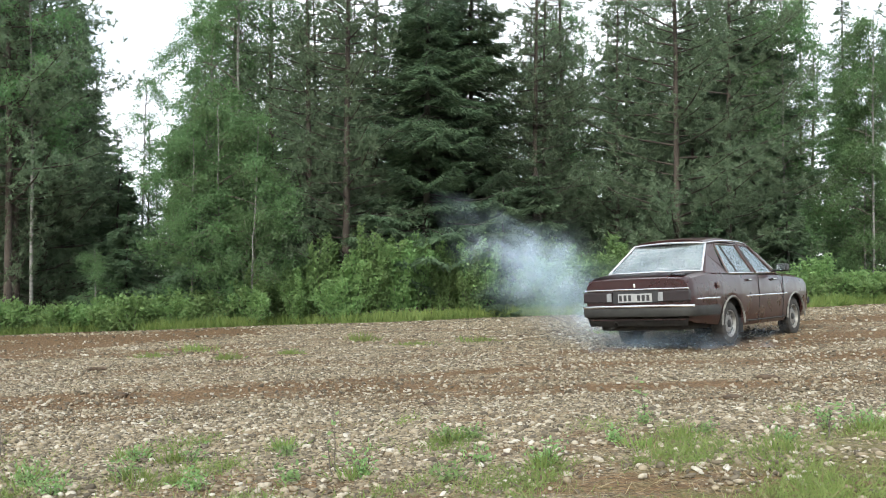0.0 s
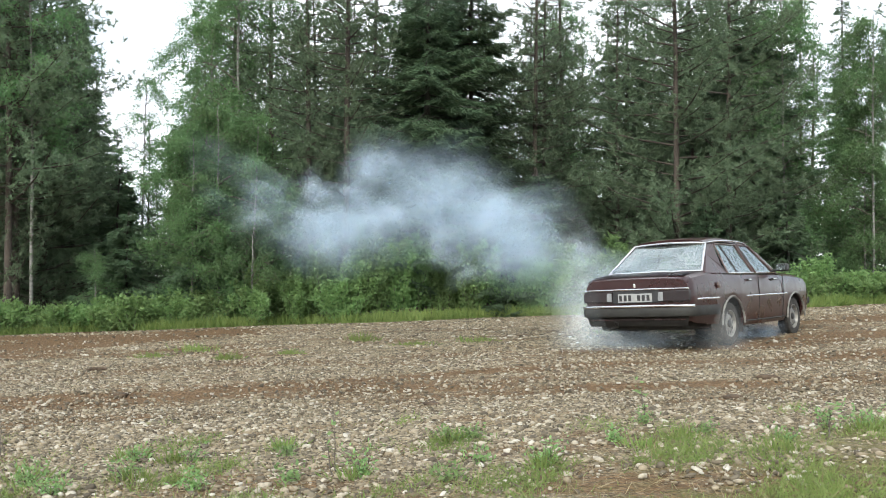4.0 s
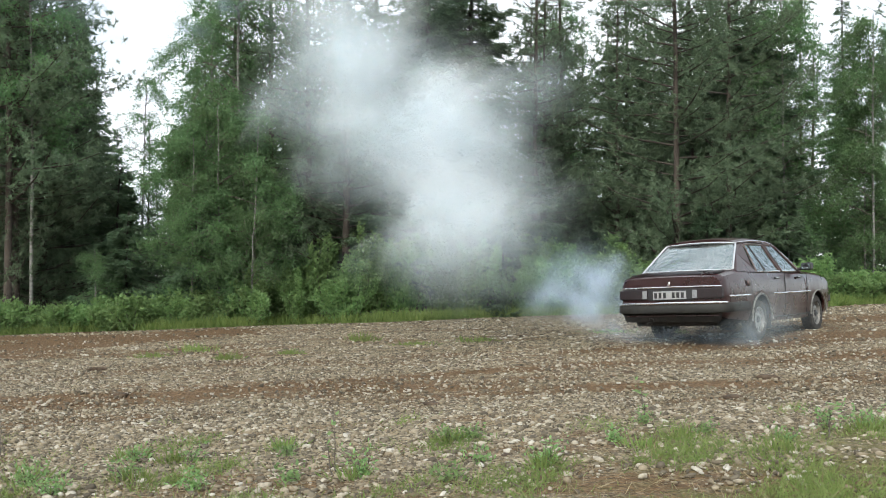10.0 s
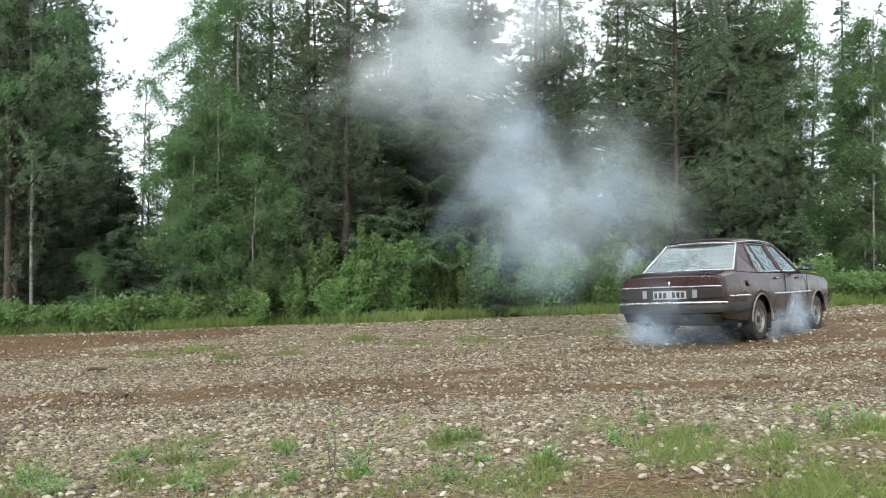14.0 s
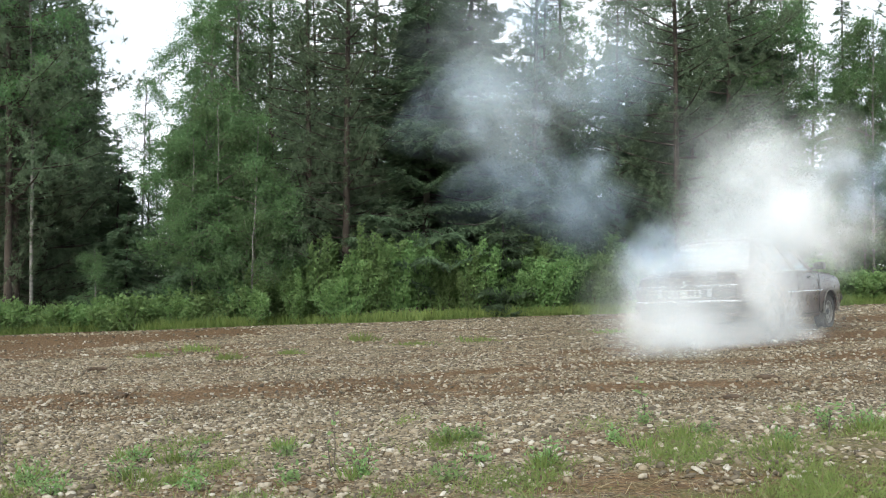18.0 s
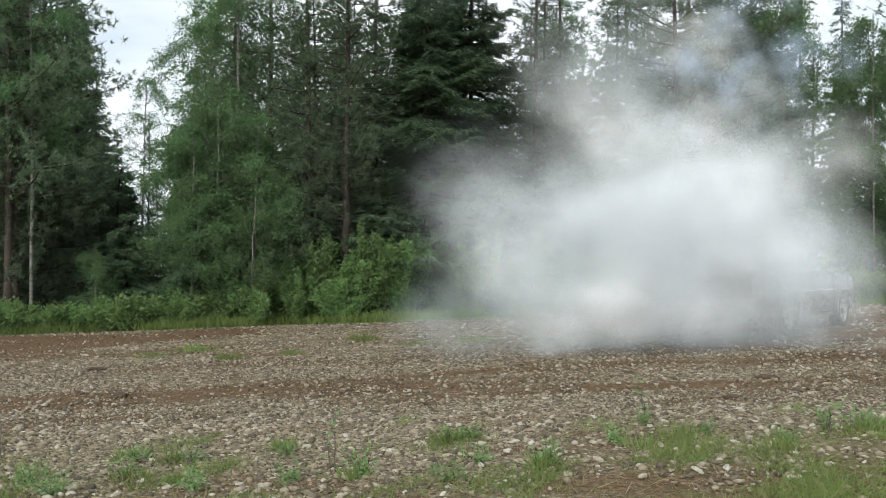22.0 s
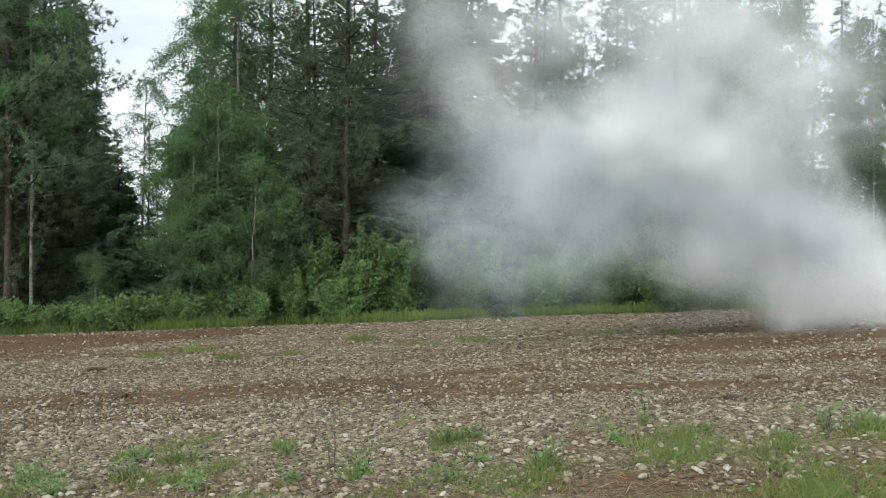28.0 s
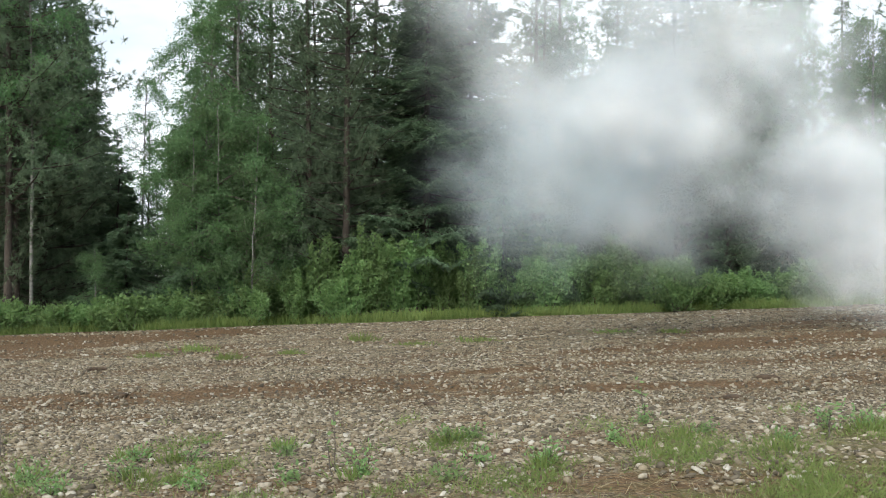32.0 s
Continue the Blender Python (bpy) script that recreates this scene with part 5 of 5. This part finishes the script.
# plumes: label, kinds, puffs, born from, to, at which wheels, distance of the old and the young end,
# and rows of time, old end (x, height, radius), young end (x, height, radius)
PLUMES = (
    ("blue smoke curling round the wheels", ("wisp",), 24, -1.5, 3.0, "both", 13.4, 14.4,
     ((0, 2.41, 0.26, 0.32, 4.62, 0.3, 0.25), (5, 2.41, 0.28, 0.32, 4.71, 0.3, 0.3), (7, 2.49, 0.28, 0.32, 4.96, 0.3, 0.25), (8.5, 2.33, 0.28, 0.32, 5.05, 0.3, 0.25), (9.5, 1.7, 0.51, 0.39, 4.37, 0.39, 0.42), (10.5, 1.15, 1.15, 0.63, 3.1, 0.47, 0.51), (12, -0.19, 2.96, 1.18, 2.25, 1.57, 0.85), (13, -0.66, 4.93, 1.97, 1.49, 3.27, 1.27), (15, -1.06, 8.08, 1.97, 0.14, 6.91, 2.12), (17, -1.45, 12.02, 1.97, -0.71, 11.14, 2.12), (32, -1.45, 12.02, 1.97, -0.71, 12.84, 2.12))),
    ("thin bluish tyre smoke drifting off behind the car", ("wisp", "wisp", "veil",), 48, -2.2, 3.4, "rear", 16.5, 14.2,
     ((0, 0.83, 1.93, 0.58, 2.56, 0.4, 0.25), (1, 1.13, 2.03, 0.68, 2.39, 0.73, 0.38), (2, -0.52, 2.51, 0.87, 2.39, 0.81, 0.38), (3, -2.17, 2.42, 0.97, 2.22, 1.06, 0.42), (3.5, -2.76, 2.51, 1.07, 2.05, 1.23, 0.5), (5.5, -2.76, 3, 1.26, 0.3, 1.82, 0.75), (7, -3.73, 3.87, 1.84, -1.2, 2.82, 1.25), (9, -5.18, 5.81, 2.43, -2.79, 4.74, 1.84), (11, -6.15, 9.7, 2.43, -3.63, 7.66, 2.09), (32, -7.61, 17.46, 2.43, -4.88, 15.18, 2.09))),
    ("pale tyre smoke rolling away behind the car", ("haze", "soft", "soft", "haze", "soft",), 64, 3.2, 8.3, "rear", 16.5, 13.2,
     ((3.5, 2.48, 0.57, 0.39, 2.45, 0.52, 0.31), (5.5, -0.62, 2.42, 0.97, 2.61, 0.6, 0.5), (6, -1.59, 2.71, 1.12, 2.45, 0.68, 0.54), (7, -2.17, 2.71, 1.26, 2.61, 0.52, 0.58), (8, -2.85, 3.78, 1.55, 2.22, 0.52, 0.62), (9, -2.85, 4.94, 1.65, 1.06, 1.22, 0.7), (10, -2.17, 5.81, 1.84, 0.43, 1.77, 0.78), (11, -1.69, 6.88, 2.04, 0.05, 2.31, 0.93), (12, -1.49, 7.95, 2.14, 0.36, 2.46, 1.01), (13, -1.49, 9.31, 2.33, 0.28, 3.47, 1.16), (14, -1.49, 10.67, 2.33, 0.51, 4.1, 1.4), (16.5, -1.3, 14.55, 2.43, 0.67, 5.8, 1.71), (19, -0.82, 17.46, 2.43, 0.9, 10.31, 1.94), (22, 0.16, 18.43, 2.43, 0.9, 14.19, 1.94), (32, 0.16, 18.43, 2.43, 0.9, 14.97, 1.94))),
    ("smoke rising beyond the car's roof", ("soft", "haze",), 6, 4.0, 6.3, "front", 15.6, 15.6,
     ((4.4, 4.83, 0.42, 0.23, 4.83, 0.33, 0.23), (5.5, 3.91, 2.25, 0.41, 4.64, 0.97, 0.37), (6, 3.54, 2.44, 0.46, 4.09, 1.7, 0.41), (7, 2.9, 2.9, 0.5, 3.54, 1.89, 0.41), (8, 1.06, 2.8, 0.83, 3.27, 2.16, 0.6), (9, 0.15, 3.26, 1.1, 2.35, 2.53, 0.92), (10, -0.4, 4.64, 1.38, 1.06, 3.72, 1.28), (12, -0.95, 7.85, 1.84, 0.15, 7.39, 1.84), (14, -0.95, 13.82, 1.84, 0.15, 13.82, 1.84), (32, -0.95, 16.57, 1.84, 0.15, 16.57, 1.84))),
    ("thin smoke lingering behind the car", ("veil", "wisp", "faint",), 22, 8.8, 13.6, "rear", 16.0, 14.0,
     ((9, 2.6, 0.31, 0.38, 2.6, 0.24, 0.33), (10, 1.66, 0.96, 0.56, 2.77, 0.24, 0.29), (11, 1.09, 1.62, 0.66, 2.68, 0.41, 0.33), (12, 1.66, 2, 0.75, 2.77, 0.98, 0.45), (13, 1, 2.47, 1.04, 2.52, 1.31, 0.66), (14, 0.62, 3.04, 1.32, 2.19, 1.64, 0.82), (16.5, 0.15, 4.07, 1.69, 1.45, 2.46, 1.07), (18, 0.62, 4.73, 1.79, 1.61, 3.04, 1.24), (19.5, 1.09, 5.67, 1.88, 1.94, 3.86, 1.4), (21, 2.03, 8.49, 1.88, 2.19, 5.92, 1.65), (23, 2.03, 14.14, 1.88, 2.19, 12.51, 1.65), (32, 2.03, 16.96, 1.88, 2.19, 14.98, 1.65))),
    ("bluish smoke round the wheels", ("wisp",), 28, 12.2, 14.6, "both", 14.6, 13.6,
     ((12.5, 5.03, 0.25, 0.21, 3.33, 0.19, 0.24), (13.5, 5.38, 0.46, 0.26, 2.93, 0.27, 0.36), (14.5, 5.46, 0.63, 0.34, 2.93, 0.35, 0.4), (16.5, 5.81, 1.32, 0.6, 2.53, 0.59, 0.48), (18, 6.41, 2.44, 0.77, 2.93, 1.23, 0.64), (20, 6.32, 3.55, 1.12, 3.33, 2.19, 0.96), (22, 5.72, 4.84, 1.29, 3.73, 3.79, 1.44), (25, 4.43, 7.85, 1.72, 3.33, 7.39, 1.6), (28, 3.57, 13, 1.72, 3.33, 12.19, 1.6), (32, 2.71, 15.58, 1.72, 2.53, 14.59, 1.6))),
    ("white tyre smoke swelling round the car", ("thick", "soft", "soft", "thick", "cloud",), 60, 14.6, 18.4, "both", 14.4, 12.8,
     ((15, 4.29, 0.39, 0.42, 3.51, 0.39, 0.38), (16.5, 4.71, 1.57, 0.68, 3.43, 0.62, 0.75), (17, 5.13, 2, 0.85, 3.28, 0.62, 0.83), (18, 5.56, 2.84, 1.02, 3.28, 0.69, 0.98), (19, 5.22, 3.69, 1.52, 2.98, 0.92, 1.28), (20, 4.71, 3.86, 1.69, 2.91, 1.22, 1.58), (21, 4.2, 4.03, 1.78, 2.98, 1.37, 1.81), (22, 3.52, 3.94, 1.95, 3.28, 1.52, 1.96), (23, 2.34, 4.2, 2.29, 3.58, 1.82, 2.18), (24, 1.41, 4.71, 2.46, 3.89, 2.12, 2.33), (25, 0.98, 5.64, 2.46, 3.89, 2.88, 2.33), (26.5, 1.66, 7.76, 2.37, 3.51, 4.38, 2.26), (27.5, 1.83, 9.45, 2.2, 3.13, 5.51, 2.03), (30, 1.83, 10.3, 2.2, 3.13, 6.26, 1.88), (32, 1.83, 11.99, 2.2, 3.13, 7.39, 1.88))),
    ("dense white smoke cloud hiding the car", ("thick", "cloud", "soft",), 58, 16.8, 21.3, "both", 11.8, 12.6,
     ((17.2, 3.1, 0.31, 0.42, 3.82, 0.33, 0.37), (18, 2.47, 0.38, 0.49, 4.71, 0.4, 0.44), (19, 1.71, 0.48, 0.69, 4.71, 0.55, 0.67), (20, 1.22, 0.55, 0.8, 4.79, 0.66, 0.89), (21, 0.81, 0.65, 0.83, 4.86, 0.85, 1.04), (22, 0.67, 1.14, 0.97, 4.94, 1.51, 1.26), (23, 0.46, 1.9, 1.18, 5.16, 1.96, 1.56), (24, 0.32, 2.53, 1.25, 5.31, 2.48, 1.78), (25, 0.32, 2.95, 1.25, 5.46, 3.07, 1.85), (26.5, 0.42, 3.08, 1.32, 5.31, 3.81, 1.85), (27.5, 0.46, 3.15, 1.25, 5.16, 4.11, 1.93), (30, 0.46, 3.29, 1.25, 4.94, 4.4, 1.93), (32, 0.81, 3.36, 1.46, 4.71, 4.7, 1.93))),
    ("thin pale smoke veiling the ground behind the car", ("haze", "faint",), 18, 19.5, 23.0, "rear", 13.2, 13.2,
     ((20.5, 1.68, 0.29, 0.47, 3.23, 0.29, 0.47), (22, 0.28, 0.52, 0.47, 3.62, 0.6, 0.7), (23, 0.28, 0.68, 0.62, 4.01, 0.76, 0.7), (24, 0.28, 0.99, 0.78, 4.01, 0.83, 0.78), (25, 0.36, 1.22, 0.85, 3.62, 0.99, 0.93), (27.5, 0.43, 2.31, 1.16, 1.68, 1.92, 1.32), (30, 0.59, 2.54, 1.24, 2.07, 2.54, 1.48), (32, 0.9, 2.7, 1.16, 2.07, 2.7, 1.24))),
    ("white smoke pouring from the front wheels", ("thick", "soft", "cloud",), 38, 21.6, 25.4, "front", 15.4, 14.6,
     ((22, 6.03, 0.43, 0.36, 5.46, 0.33, 0.26), (23, 6.4, 0.88, 0.54, 5.46, 0.38, 0.34), (24, 6.58, 1.24, 0.72, 5.63, 0.46, 0.43), (25, 6.4, 1.51, 0.91, 5.12, 0.46, 0.52), (25.5, 6.3, 1.69, 1, 4.69, 0.55, 0.6), (26.5, 5.76, 2.33, 1.18, 4.35, 0.98, 0.77), (27.5, 5.13, 2.87, 1.18, 4.09, 1.32, 0.94), (28, 4.86, 3.05, 1.45, 3.92, 1.58, 1.12), (29, 4.4, 3.23, 1.63, 3.49, 1.92, 1.2), (30, 4.31, 3.42, 1.81, 3.49, 1.92, 1.29), (32, 4.22, 3.78, 1.99, 2.97, 2.27, 1.55))),
    ("dense white smoke hanging where the car drove off", ("thick", "cloud", "thick",), 62, 24.6, 28.0, "rear", 15.2, 15.6,
     ((25, 5.06, 0.21, 0.36, 5.65, 0.19, 0.37), (25.5, 4.17, 0.26, 0.54, 6.11, 0.23, 0.46), (26.5, 3.99, 0.7, 0.8, 6.94, 0.42, 0.83), (27.5, 4.17, 1.15, 0.98, 7.12, 0.88, 1.1), (28, 4.7, 1.42, 1.07, 7.4, 1.15, 1.19), (29, 5.69, 1.87, 1.34, 7.3, 1.43, 1.38), (30, 5.69, 2.04, 1.48, 7.3, 1.52, 1.47), (31, 5.95, 2.22, 1.56, 7.4, 1.7, 1.56), (32, 6.04, 2.31, 1.61, 7.49, 1.89, 1.61))))
SMOKE = []


def make_smoke():
    g = random.Random(17)
    for label, kinds, n, t0, t1, wheel_pair, far, near, rows in PLUMES:
        plume = thing("smoke_plume", label, "smoke", "tyre smoke")
        for i in range(n):
            born = t0 + (t1 - t0) * (i + g.random()) / n
            kind = kinds[i % len(kinds)]
            ob = tagged(part("puff", g.choice(PUFFS[kind]), None, plume), kind="stuff")
            cx, cy = car_at(max(born, 0.0))
            ahead = wheel_pair == "front" or (wheel_pair == "both" and g.random() < 0.4)
            x, s = (2.4 if ahead else -0.3) + g.gauss(0, 0.2), g.choice((-0.6, 0.2, 0.7))
            src = (cx + 0.635 * x - 0.772 * s, cy + 0.772 * x + 0.635 * s)
            d = Vector((g.gauss(0, 1), g.gauss(0, 1), g.gauss(0, 1))).normalized() * g.random() ** 0.45
            mix = (i // 2) % 2 if wheel_pair == "both" and t1 - t0 < 3 else None
            SMOKE.append((ob, born, t0, t1, src, d, mix, far, near, rows, PUFF_R[kind], [g.uniform(-14, 14), g.uniform(-60, 60), g.uniform(-25, 25)]))


def puff_way(born, t0, t1, src, off, mix, far, near, plan, r, turn):
    """Rows of one puff: it waits under the ground, wells up at the wheel, then rides with its plume."""
    px, py = src
    gz = float(ground_z(px, py))
    ts = [q[0] for q in plan]

    def put(x, y, z, t):
        age = t - born
        return pose(x, y, z, turn[0] + 0.8 * age, turn[1] + 1.5 * age, turn[2] + 0.8 * age)

    def place(t):
        ax, az, ar, bx, bz, br = [float(np.interp(t, ts, [q[k] for q in plan])) for k in range(1, 7)]
        f = min(max((born - t0) / max(min(t, t1) - t0, 0.05), 0), 1) ** 0.85 if mix is None else mix
        rad = ar + (br - ar) * f
        sway = 0.10 * r * math.sin(0.9 * t + 0.5 * turn[0])
        x, y, z = ax + (bx - ax) * f + off.x * rad + sway, far + (near - far) * f + off.y * rad * 0.8, az + (bz - az) * f + off.z * rad
        fresh = min(max((t - born) / 1.1, 0), 1)
        x, y, z = px + (x - px) * fresh, py + (y - py) * fresh, gz - 0.1 * r + (z - gz + 0.1 * r) * fresh
        return put(x, y, max(z, float(ground_z(x, y)) - 0.05), t)
    rows = []
    if born > 0.6:
        rows += [(0.0, put(px, py, gz - r - 0.6, born - 0.6)), (round(born - 0.5, 2), put(px, py, gz - r - 0.55, born - 0.5))]
    marks = sorted({0.0, 32.0, *(round(q, 2) for q in (born, born + 0.6, born + 1.1, *ts, *range(1, 32)) if 0 < q < 32)})
    last = -1.0
    for t in marks:
        if t >= born and (t - last > 0.24 or t == 32.0):
            rows.append((t, place(t)))
            last = t
    return rows


make_smoke()


def motions():
    walk(car, [(t, car_pose(x, y, a)) for t, x, y, a in CAR_WAY])
    times = [i * 0.1 for i in range(321)]
    way = [0.0]
    xs = [np.interp(t, [r[0] for r in CAR_WAY], [r[1] for r in CAR_WAY]) for t in times]
    ys = [np.interp(t, [r[0] for r in CAR_WAY], [r[2] for r in CAR_WAY]) for t in times]
    for i in range(1, 321):
        way.append(way[-1] + math.hypot(xs[i] - xs[i - 1], ys[i] - ys[i - 1]))
    for k, w in enumerate(wheels):
        x, y, z = WHEEL_AT[k]
        turn, rows = 0.0, []
        for i, t in enumerate(times):
            if i:
                roll = math.degrees((way[i] - way[i - 1]) / 0.285)
                if k < 2:
                    spin = 70.0 if t < 10 or t > 12 else 12.0
                    roll = max(roll, spin)
                turn += min(roll, 85.0)
            rows.append((t, pose(x, y, z, 0, turn % 360.0, 0)))
        walk(w, rows)
    for ob, *rest in SMOKE:
        walk(ob, puff_way(*rest))


motions()
